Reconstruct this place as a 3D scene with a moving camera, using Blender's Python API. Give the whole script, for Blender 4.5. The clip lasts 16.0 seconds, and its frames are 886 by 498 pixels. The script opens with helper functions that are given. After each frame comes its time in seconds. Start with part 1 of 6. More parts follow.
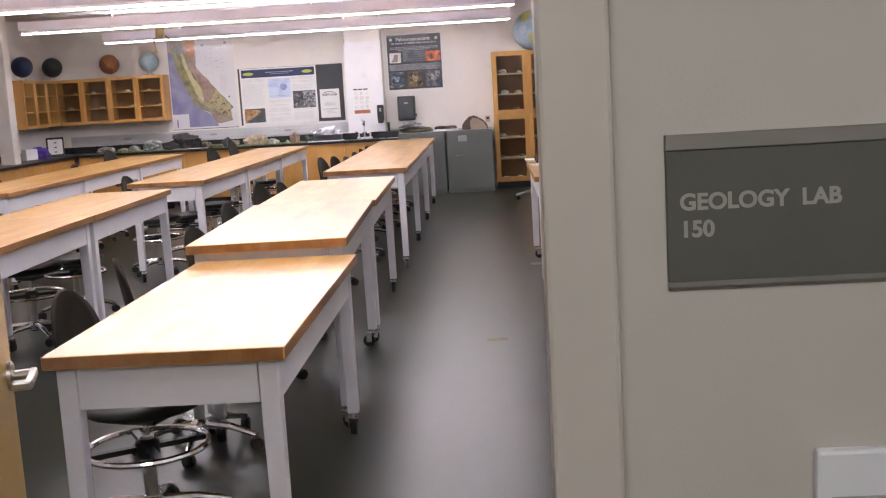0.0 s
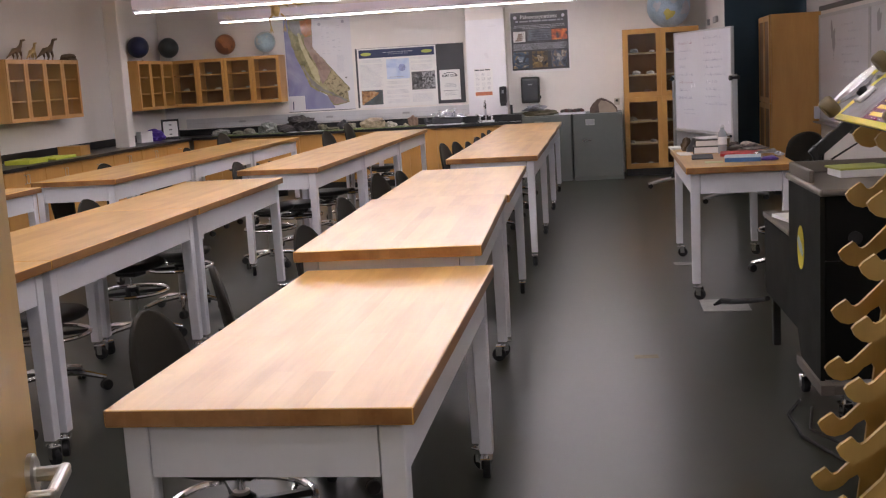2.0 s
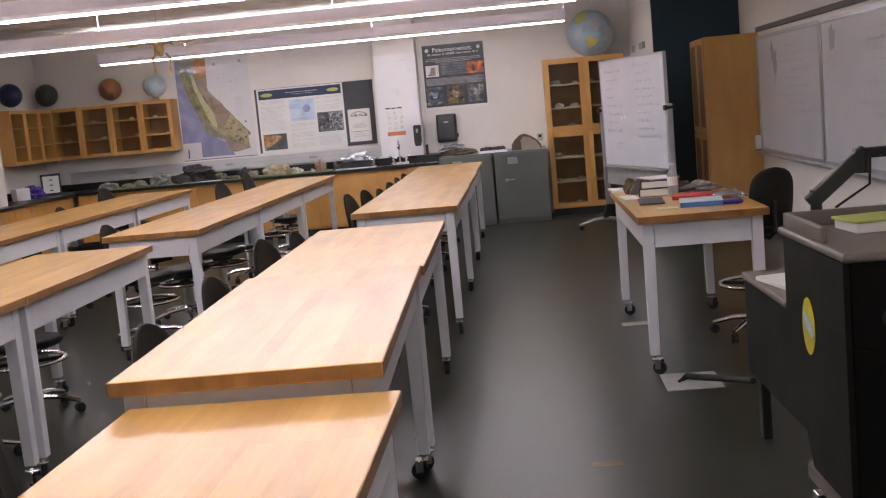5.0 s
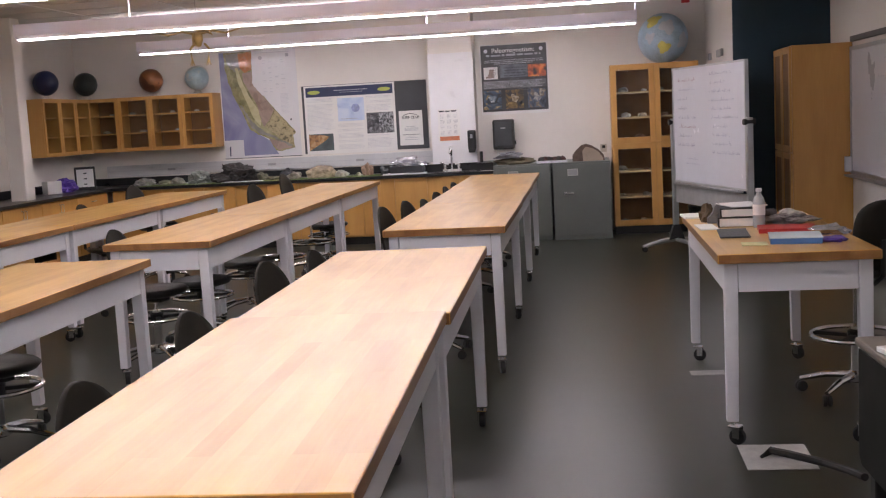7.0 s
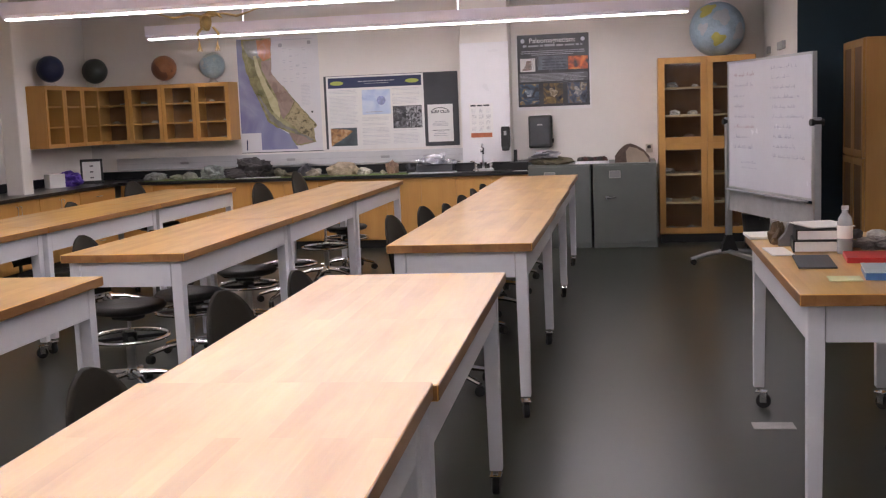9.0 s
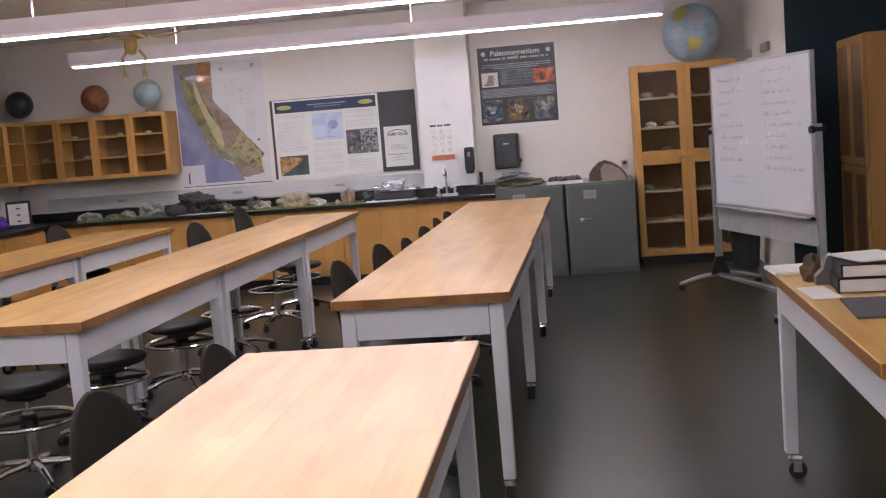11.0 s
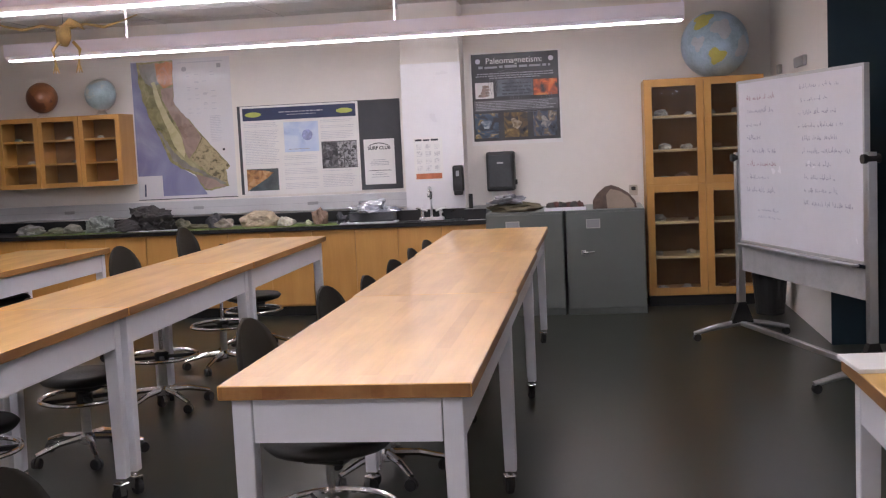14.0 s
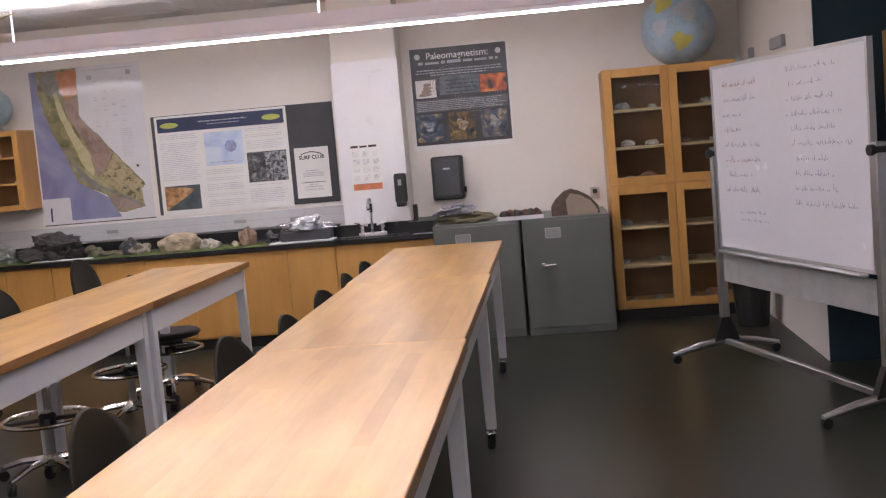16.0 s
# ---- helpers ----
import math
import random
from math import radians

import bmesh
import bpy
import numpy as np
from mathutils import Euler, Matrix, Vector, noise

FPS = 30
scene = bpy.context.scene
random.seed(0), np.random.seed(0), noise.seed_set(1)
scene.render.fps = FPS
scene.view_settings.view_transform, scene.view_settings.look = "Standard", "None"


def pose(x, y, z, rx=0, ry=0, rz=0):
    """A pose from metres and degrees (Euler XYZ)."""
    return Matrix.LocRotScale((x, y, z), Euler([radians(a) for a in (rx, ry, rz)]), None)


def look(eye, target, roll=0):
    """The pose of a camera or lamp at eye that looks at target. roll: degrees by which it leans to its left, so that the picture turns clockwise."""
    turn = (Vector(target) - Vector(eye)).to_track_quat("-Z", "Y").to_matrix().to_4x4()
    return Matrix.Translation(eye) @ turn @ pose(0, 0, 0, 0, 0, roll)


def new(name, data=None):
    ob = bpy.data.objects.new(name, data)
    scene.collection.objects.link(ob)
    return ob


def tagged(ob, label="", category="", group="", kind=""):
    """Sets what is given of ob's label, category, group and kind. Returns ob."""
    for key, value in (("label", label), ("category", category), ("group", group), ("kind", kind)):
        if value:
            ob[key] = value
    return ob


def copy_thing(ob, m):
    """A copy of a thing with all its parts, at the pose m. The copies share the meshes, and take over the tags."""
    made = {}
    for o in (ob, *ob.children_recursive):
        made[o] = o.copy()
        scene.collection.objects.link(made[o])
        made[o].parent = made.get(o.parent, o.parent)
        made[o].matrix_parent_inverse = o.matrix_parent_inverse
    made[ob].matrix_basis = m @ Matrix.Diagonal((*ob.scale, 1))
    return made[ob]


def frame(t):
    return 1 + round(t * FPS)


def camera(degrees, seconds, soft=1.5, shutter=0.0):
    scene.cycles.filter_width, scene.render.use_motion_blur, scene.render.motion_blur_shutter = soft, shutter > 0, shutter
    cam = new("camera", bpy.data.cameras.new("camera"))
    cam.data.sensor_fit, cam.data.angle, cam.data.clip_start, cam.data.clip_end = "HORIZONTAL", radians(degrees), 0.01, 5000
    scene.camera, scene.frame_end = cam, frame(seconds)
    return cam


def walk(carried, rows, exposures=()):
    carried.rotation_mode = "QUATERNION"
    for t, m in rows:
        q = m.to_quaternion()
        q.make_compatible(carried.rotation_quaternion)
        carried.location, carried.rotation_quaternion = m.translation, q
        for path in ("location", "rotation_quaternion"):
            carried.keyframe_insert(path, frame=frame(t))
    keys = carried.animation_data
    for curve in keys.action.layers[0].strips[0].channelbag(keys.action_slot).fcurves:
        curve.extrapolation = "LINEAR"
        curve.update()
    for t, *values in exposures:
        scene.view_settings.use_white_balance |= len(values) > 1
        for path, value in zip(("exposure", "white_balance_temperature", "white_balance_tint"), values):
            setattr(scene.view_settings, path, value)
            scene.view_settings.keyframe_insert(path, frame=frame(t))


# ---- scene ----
cam = camera(44.0, 16.0, soft=1.2)
EXPOSURES = [(0, 0.50, 6100, 10), (0.6, 0.25, 6150, 10), (1.1, 0.0, 6250, 10), (5, 0.0, 6200, 10), (9.2, 0.0, 6200, 10), (11.5, 0.0, 6020, 10), (14.5, 0.0, 6000, 10), (16, 0.0, 6200, 10)]
PATH = [
    (0, (0.148, 0.442, 1.59), (0.049, 2.418, 1.299), -3.3),
    (0.5, (0.093, 0.657, 1.58), (-0.158, 2.62, 1.289), -3.7),
    (1, (0.007, 0.869, 1.583), (-0.193, 2.835, 1.272), -5.0),
    (1.5, (-0.05, 1.071, 1.574), (-0.301, 3.024, 1.223), -5.5),
    (2, (-0.049, 1.272, 1.587), (-0.353, 3.224, 1.275), -3.3),
    (2.5, (-0.11, 1.478, 1.589), (-0.396, 3.435, 1.295), -4.3),
    (3, (-0.181, 1.665, 1.588), (-0.353, 3.633, 1.272), -3.8),
    (3.5, (-0.161, 1.877, 1.584), (-0.319, 3.851, 1.299), -4.6),
    (4, (-0.119, 2.114, 1.587), (-0.34, 4.076, 1.269), -3.6),
    (4.5, (-0.143, 2.366, 1.591), (-0.303, 4.346, 1.357), -4.0),
    (5, (-0.128, 2.62, 1.583), (-0.29, 4.597, 1.328), -5.2),
    (5.2, (-0.105, 2.718, 1.593), (-0.31, 4.694, 1.357), -4.0),
    (7.3, (-0.122, 3.774, 1.581), (-0.389, 5.741, 1.339), -3.1),
    (7.5, (-0.128, 3.884, 1.575), (-0.365, 5.857, 1.352), -2.7),
    (8, (-0.153, 4.166, 1.584), (-0.288, 6.148, 1.352), -4.0),
    (8.5, (-0.129, 4.421, 1.586), (-0.414, 6.391, 1.388), -3.1),
    (9, (-0.129, 4.691, 1.577), (-0.467, 6.646, 1.329), -2.2),
    (9.2, (-0.156, 4.781, 1.582), (-0.459, 6.746, 1.363), -2.1),
    (11.3, (-0.252, 5.875, 1.576), (-0.547, 7.841, 1.364), -5.0),
    (11.5, (-0.248, 5.962, 1.574), (-0.577, 7.928, 1.407), -5.0),
    (12, (-0.199, 6.161, 1.586), (-0.542, 8.121, 1.39), -3.1),
    (12.5, (-0.238, 6.381, 1.587), (-0.56, 8.35, 1.439), -3.7),
    (13, (-0.278, 6.6, 1.584), (-0.533, 8.572, 1.373), -5.5),
    (13.5, (-0.261, 6.854, 1.581), (-0.566, 8.824, 1.419), -4.2),
    (14, (-0.251, 7.12, 1.576), (-0.532, 9.091, 1.388), -2.7),
    (14.5, (-0.282, 7.388, 1.582), (-0.511, 9.367, 1.409), -5.1),
    (15, (-0.269, 7.662, 1.583), (-0.577, 9.634, 1.456), -4.3),
    (15.5, (-0.256, 7.931, 1.579), (-0.579, 9.898, 1.421), -2.5),
    (16, (-0.292, 8.209, 1.583), (-0.493, 10.19, 1.396), -4.9),
]
walk(cam, [(t, look(eye, target, roll)) for t, eye, target, roll in PATH], EXPOSURES)

# ---- world and light ----
world = bpy.data.worlds.new("world")
scene.world = world
world.use_nodes = True
world.node_tree.nodes["Background"].inputs[0].default_value = (0.5, 0.5, 0.5, 1)
world.node_tree.nodes["Background"].inputs[1].default_value = 0.02
LAMP_DOWN, LAMP_UP, CORRIDOR = 33.4, 32.0, 20.0


# ---- materials ----
def mat(name, color, rough=0.5, metal=0.0, var=0.12, scale=6.0, bump=0.0, bscale=60.0, coat=0.0, emit=None, strength=0.0, alpha=1.0, random_tone=0.0, wander=0.07, spec=0.5, coat_rough=0.15):
    """Principled surface with tone variation at two scales and a fine relief."""
    m = bpy.data.materials.new(name)
    m.use_nodes = True
    nt = m.node_tree
    b = nt.nodes["Principled BSDF"]
    b.inputs["Roughness"].default_value = rough
    b.inputs["Metallic"].default_value = metal
    b.inputs["Specular IOR Level"].default_value = spec
    b.inputs["Coat Weight"].default_value = coat
    b.inputs["Coat Roughness"].default_value = coat_rough
    tc = nt.nodes.new("ShaderNodeTexCoord")
    n1 = nt.nodes.new("ShaderNodeTexNoise")
    n1.inputs["Scale"].default_value, n1.inputs["Detail"].default_value = scale, 5
    n2 = nt.nodes.new("ShaderNodeTexNoise")
    n2.inputs["Scale"].default_value, n2.inputs["Detail"].default_value = scale * 9, 3
    nt.links.new(tc.outputs["Object"], n1.inputs["Vector"])
    nt.links.new(tc.outputs["Object"], n2.inputs["Vector"])
    add = nt.nodes.new("ShaderNodeMath")
    add.operation = "MULTIPLY_ADD"
    add.inputs[1].default_value, add.inputs[2].default_value = 0.35, 0.0
    nt.links.new(n2.outputs["Fac"], add.inputs[0])
    nt.links.new(n1.outputs["Fac"], add.inputs[2])
    ramp = nt.nodes.new("ShaderNodeMapRange")
    ramp.inputs["From Min"].default_value, ramp.inputs["From Max"].default_value = 0.45, 0.9
    ramp.inputs["To Min"].default_value, ramp.inputs["To Max"].default_value = 1 - var, 1 + var
    nt.links.new(add.outputs[0], ramp.inputs["Value"])
    value = ramp.outputs["Result"]
    if random_tone:
        oi = nt.nodes.new("ShaderNodeObjectInfo")
        mr = nt.nodes.new("ShaderNodeMapRange")
        mr.inputs["To Min"].default_value, mr.inputs["To Max"].default_value = 1 - random_tone, 1 + random_tone
        nt.links.new(oi.outputs["Random"], mr.inputs["Value"])
        mu = nt.nodes.new("ShaderNodeMath")
        mu.operation = "MULTIPLY"
        nt.links.new(value, mu.inputs[0])
        nt.links.new(mr.outputs["Result"], mu.inputs[1])
        value = mu.outputs[0]
    hsv = nt.nodes.new("ShaderNodeHueSaturation")
    hsv.inputs["Color"].default_value = (*color, 1)
    nt.links.new(value, hsv.inputs["Value"])
    nt.links.new(hsv.outputs["Color"], b.inputs["Base Color"])
    rr = nt.nodes.new("ShaderNodeMapRange")
    rr.inputs["To Min"].default_value, rr.inputs["To Max"].default_value = max(0.02, rough - wander), min(1, rough + wander)
    nt.links.new(n1.outputs["Fac"], rr.inputs["Value"])
    nt.links.new(rr.outputs["Result"], b.inputs["Roughness"])
    if bump:
        n3 = nt.nodes.new("ShaderNodeTexNoise")
        n3.inputs["Scale"].default_value, n3.inputs["Detail"].default_value = bscale, 4
        nt.links.new(tc.outputs["Object"], n3.inputs["Vector"])
        bp = nt.nodes.new("ShaderNodeBump")
        bp.inputs["Strength"].default_value, bp.inputs["Distance"].default_value = bump, 0.01
        nt.links.new(n3.outputs["Fac"], bp.inputs["Height"])
        nt.links.new(bp.outputs["Normal"], b.inputs["Normal"])
        if coat:
            nt.links.new(bp.outputs["Normal"], b.inputs["Coat Normal"])
    if emit:
        b.inputs["Emission Color"].default_value = (*emit, 1)
        b.inputs["Emission Strength"].default_value = strength
    return m


def wood(name, light, dark, grain_axis=1, stave=0.045, length=0.6, rough=0.3, coat=0.25, stave_mix=0.3, stretch=0.06):
    """Laminated or veneered wood: staves with their own tone, streaked grain along one axis."""
    m = bpy.data.materials.new(name)
    m.use_nodes = True
    nt = m.node_tree
    L = nt.links.new
    b = nt.nodes["Principled BSDF"]
    b.inputs["Roughness"].default_value = rough
    b.inputs["Coat Weight"].default_value = coat
    b.inputs["Coat Roughness"].default_value = 0.18
    tc = nt.nodes.new("ShaderNodeTexCoord")
    oi = nt.nodes.new("ShaderNodeObjectInfo")
    off = nt.nodes.new("ShaderNodeVectorMath")
    off.operation = "MULTIPLY_ADD"
    L(oi.outputs["Random"], off.inputs[0])
    off.inputs[1].default_value = (3.7, 5.1, 2.3)
    L(tc.outputs["Object"], off.inputs[2])
    mp = nt.nodes.new("ShaderNodeMapping")
    L(off.outputs[0], mp.inputs["Vector"])
    sc = [1.0, 1.0, 1.0]
    sc[grain_axis] = stretch
    mp.inputs["Scale"].default_value = sc
    gr = nt.nodes.new("ShaderNodeTexNoise")
    gr.inputs["Scale"].default_value, gr.inputs["Detail"].default_value, gr.inputs["Distortion"].default_value = 70, 6, 0.6
    L(mp.outputs["Vector"], gr.inputs["Vector"])
    big = nt.nodes.new("ShaderNodeTexNoise")
    big.inputs["Scale"].default_value, big.inputs["Detail"].default_value = 8, 3
    mp2 = nt.nodes.new("ShaderNodeMapping")
    L(off.outputs[0], mp2.inputs["Vector"])
    sc2 = [1.0, 1.0, 1.0]
    sc2[grain_axis] = min(1.0, stretch * 3.5)
    mp2.inputs["Scale"].default_value = sc2
    L(mp2.outputs["Vector"], big.inputs["Vector"])
    stain = nt.nodes.new("ShaderNodeMath")
    stain.operation = "MULTIPLY_ADD"
    L(big.outputs["Fac"], stain.inputs[0])
    stain.inputs[1].default_value, stain.inputs[2].default_value = (1.7, -0.35) if stave else (1.0, 0.0)
    col = nt.nodes.new("ShaderNodeMix")
    col.data_type = "RGBA"
    col.inputs[6].default_value, col.inputs[7].default_value = (*light, 1), (*dark, 1)
    fac = nt.nodes.new("ShaderNodeMath")
    fac.operation = "MULTIPLY_ADD"
    L(gr.outputs["Fac"], fac.inputs[0])
    fac.inputs[1].default_value = 0.45
    tone = stain.outputs[0]
    if stave:
        br = nt.nodes.new("ShaderNodeTexBrick")
        br.inputs["Color1"].default_value, br.inputs["Color2"].default_value = (0, 0, 0, 1), (1, 1, 1, 1)
        br.inputs["Mortar"].default_value = (0.45, 0.45, 0.45, 1)
        br.inputs["Mortar Size"].default_value = 0.0
        br.inputs["Brick Width"].default_value, br.inputs["Row Height"].default_value = length, stave
        br.inputs["Scale"].default_value = 1.0
        br.offset, br.offset_frequency = 0.37, 2
        rot = nt.nodes.new("ShaderNodeMapping")
        rot.inputs["Rotation"].default_value = (0, 0, math.pi / 2 if grain_axis == 1 else 0)
        L(off.outputs[0], rot.inputs["Vector"])
        L(rot.outputs["Vector"], br.inputs["Vector"])
        mx = nt.nodes.new("ShaderNodeMath")
        mx.operation = "MULTIPLY_ADD"
        L(br.outputs["Color"], mx.inputs[0])
        mx.inputs[1].default_value = stave_mix
        sub = nt.nodes.new("ShaderNodeMath")
        sub.operation = "SUBTRACT"
        L(stain.outputs[0], sub.inputs[0])
        sub.inputs[1].default_value = 0.5 * stave_mix - 0.04
        L(sub.outputs[0], mx.inputs[2])
        tone = mx.outputs[0]
    sh = nt.nodes.new("ShaderNodeMath")
    sh.operation = "SUBTRACT"
    L(tone, sh.inputs[0])
    sh.inputs[1].default_value = 0.2
    L(sh.outputs[0], fac.inputs[2])
    cl = nt.nodes.new("ShaderNodeClamp")
    L(fac.outputs[0], cl.inputs["Value"])
    L(cl.outputs[0], col.inputs[0])
    L(col.outputs[2], b.inputs["Base Color"])
    bp = nt.nodes.new("ShaderNodeBump")
    bp.inputs["Strength"].default_value, bp.inputs["Distance"].default_value = 0.06, 0.002
    L(gr.outputs["Fac"], bp.inputs["Height"])
    L(bp.outputs["Normal"], b.inputs["Normal"])
    return m


def emitter(name, color, strength):
    m = bpy.data.materials.new(name)
    m.use_nodes = True
    nt = m.node_tree
    nt.nodes.remove(nt.nodes["Principled BSDF"])
    e = nt.nodes.new("ShaderNodeEmission")
    e.inputs[0].default_value, e.inputs[1].default_value = (*color, 1), strength
    nt.links.new(e.outputs[0], nt.nodes["Material Output"].inputs[0])
    return m


def printed(name, stops, scale=8.0, rough=0.3, coat=0.0, detail=5.0, warp=0.8, coat_rough=0.08):
    """Printed picture: soft patches of several inks, laid out by noise."""
    m = mat(name, (0.5, 0.5, 0.5), rough, var=0.1, scale=scale, coat=coat, coat_rough=coat_rough, bump=0.25 if coat else 0.0, bscale=5.0)
    nt = m.node_tree
    tc = nt.nodes.new("ShaderNodeTexCoord")
    nz = nt.nodes.new("ShaderNodeTexNoise")
    nz.inputs["Scale"].default_value, nz.inputs["Detail"].default_value, nz.inputs["Distortion"].default_value = scale, detail, warp
    nt.links.new(tc.outputs["Object"], nz.inputs["Vector"])
    cr = nt.nodes.new("ShaderNodeValToRGB")
    for k, (pos, col) in enumerate(stops):
        e = cr.color_ramp.elements[k] if k < 2 else cr.color_ramp.elements.new(pos)
        e.position, e.color = pos, (*col, 1)
    nt.links.new(nz.outputs["Fac"], cr.inputs["Fac"])
    nt.links.new(cr.outputs["Color"], nt.nodes["Principled BSDF"].inputs["Base Color"])
    return m


def glass(name, tint=(0.9, 0.93, 0.92), rough=0.02):
    m = bpy.data.materials.new(name)
    m.use_nodes = True
    b = m.node_tree.nodes["Principled BSDF"]
    b.inputs["Base Color"].default_value = (*tint, 1)
    b.inputs["Roughness"].default_value = rough
    b.inputs["IOR"].default_value = 1.02
    b.inputs["Transmission Weight"].default_value = 1.0
    b.inputs["Coat Weight"].default_value = 0.35
    b.inputs["Coat Roughness"].default_value = 0.03
    return m


M_WALL = mat("wall_paint", (0.77, 0.735, 0.70), 0.75, var=0.03, scale=1.5, bump=0.06, bscale=180)
M_CORR = mat("corridor_paint", (0.52, 0.49, 0.455), 0.6, var=0.03, scale=1.5, bump=0.06, bscale=180)
M_FRAME = mat("door_frame_paint", (0.53, 0.49, 0.45), 0.4, var=0.03, scale=3)
M_BLUE = mat("dark_blue_paint", (0.012, 0.034, 0.055), 0.6, var=0.08, scale=2, bump=0.05, bscale=150)
M_FLOOR = mat("vinyl_floor", (0.029, 0.031, 0.023), 0.28, var=0.12, scale=0.9, wander=0.0, spec=0.33)
M_CEIL = mat("ceiling_tile", (0.60, 0.57, 0.53), 0.9, var=0.05, scale=2, bump=0.3, bscale=120)
M_GRID = mat("ceiling_grid", (0.6, 0.58, 0.55), 0.5, var=0.03)
M_MAPLE = wood("maple_butcher_block", (0.86, 0.52, 0.15), (0.60, 0.315, 0.072), 1, 0.055, 1.1, 0.3, 0.5, 0.42)
# deeper brown than the tops, for the end and long edges
M_MAPLE_EDGE = wood("dark_maple_edge", (0.42, 0.215, 0.075), (0.22, 0.095, 0.03), 1, 0.04, 0.5, 0.35, 0.2)
M_OAK = wood("oak_veneer", (0.62, 0.345, 0.10), (0.45, 0.22, 0.054), 2, 0, 1, 0.42, 0.1)
M_OAKX = wood("oak_veneer_lying", (0.62, 0.345, 0.10), (0.45, 0.22, 0.054), 0, 0, 1, 0.42, 0.1)
M_DOOR = wood("birch_door_veneer", (0.42, 0.275, 0.08), (0.33, 0.20, 0.052), 2, 0, 1, 0.4, 0.1, stretch=0.03)
M_PLY = wood("rack_plywood", (0.55, 0.36, 0.10), (0.40, 0.245, 0.06), 2, 0, 1, 0.5, 0.05)
# brown darkened to stand for the shade inside the cabinets
M_DARKIN = mat("cabinet_inside_shade", (0.24, 0.13, 0.06), 0.7, var=0.15)
M_SHELF = wood("pale_shelf_edge", (0.60, 0.46, 0.26), (0.48, 0.34, 0.17), 0, 0, 1, 0.45, 0.1)
M_WHITE = mat("white_lacquer", (0.74, 0.74, 0.79), 0.4, var=0.03, scale=4, bump=0.03)
M_CHROME = mat("chrome", (0.84, 0.84, 0.86), 0.16, 1.0, var=0.05)
M_STEEL = mat("brushed_steel", (0.55, 0.54, 0.52), 0.3, 1.0, var=0.08)
M_ALU = mat("aluminium", (0.55, 0.56, 0.58), 0.38, 1.0, var=0.06)
M_GREYPL = mat("grey_plastic", (0.34, 0.34, 0.35), 0.5, var=0.06)
M_BLACK = mat("black_plastic", (0.018, 0.018, 0.018), 0.45, var=0.15, bump=0.05)
M_RUBBER = mat("black_rubber", (0.012, 0.012, 0.012), 0.7)
M_SEAT = mat("charcoal_polyurethane", (0.021, 0.0195, 0.0175), 0.55, var=0.15, bump=0.15, bscale=200)
M_BACK = mat("charcoal_back_shell", (0.024, 0.021, 0.016), 0.6, var=0.12, bump=0.1, bscale=200, spec=0.22)
M_EPOXY = mat("black_epoxy_counter", (0.014, 0.014, 0.015), 0.3, var=0.2)
M_GREYMET = mat("grey_green_enamel", (0.122, 0.132, 0.122), 0.4, var=0.06, scale=2)
# slight grime, plus the dimmer light on the east wall put into the grey
M_WALLBD = mat("dim_worn_board_enamel", (0.58, 0.58, 0.63), 0.3, var=0.06, scale=2)
M_WHITEBD = mat("whiteboard_enamel", (0.80, 0.80, 0.88), 0.25, var=0.03, scale=2)
M_PAPER = mat("white_paper", (0.78, 0.77, 0.76), 0.8, var=0.03)
M_SIGN = mat("grey_sign_plastic", (0.10, 0.10, 0.085), 0.5, var=0.06, bump=0.15, bscale=250)
M_SIGNBAR = mat("sign_aluminium_bar", (0.30, 0.29, 0.27), 0.4, 0.6, var=0.05)
M_LETTER = mat("sign_letters", (0.36, 0.35, 0.32), 0.5)
M_LAMPBODY = mat("lamp_body_white", (0.84, 0.81, 0.93), 0.4, var=0.02)
M_LAMPDOWN = emitter("lamp_tubes_down", (1.0, 0.915, 0.93), LAMP_DOWN)
M_LAMPUP = emitter("lamp_tubes_up", (1.0, 0.915, 0.93), LAMP_UP)
M_CORRLAMP = emitter("corridor_lamp", (1.0, 0.93, 0.84), CORRIDOR)
M_GLASS = glass("cabinet_glass")
M_CLEAR = glass("clear_plastic", (0.92, 0.95, 0.97), 0.05)
M_GREYFELT = mat("dark_grey_felt", (0.075, 0.077, 0.085), 0.9, var=0.08, bump=0.3, bscale=300)
M_NAVY = mat("navy_print", (0.02, 0.03, 0.09), 0.35)
M_INK = mat("dark_ink", (0.03, 0.03, 0.04), 0.5)
M_INKG = mat("grey_ink", (0.40, 0.40, 0.44), 0.6)
M_INKL = mat("pale_ink", (0.55, 0.55, 0.60), 0.6)
M_PALEBLUE = mat("pale_blue_print", (0.45, 0.58, 0.75), 0.4, var=0.1)
M_RED = mat("red_cover", (0.45, 0.03, 0.03), 0.45)
M_ORANGE = mat("orange_print", (0.75, 0.16, 0.04), 0.5, var=0.4, scale=20)
M_YELLOW = mat("yellow_print", (0.72, 0.60, 0.03), 0.4)
M_LIME = mat("lime_paper", (0.52, 0.60, 0.07), 0.6)
M_BLUEBK = mat("blue_binder", (0.06, 0.16, 0.42), 0.4)
M_PURPLE = mat("purple_plastic", (0.10, 0.05, 0.35), 0.5)
M_DARKCOAT = mat("lectern_black_laminate", (0.006, 0.006, 0.0055), 0.5, var=0.15, spec=0.15)
M_DARKSIDE = mat("lectern_side_laminate", (0.011, 0.011, 0.009), 0.5, var=0.12, spec=0.15)
M_TAUPE = mat("taupe_laminate", (0.155, 0.132, 0.112), 0.5, var=0.06)
M_BONE = mat("yellowed_bone", (0.50, 0.36, 0.15), 0.6, var=0.25, scale=20)
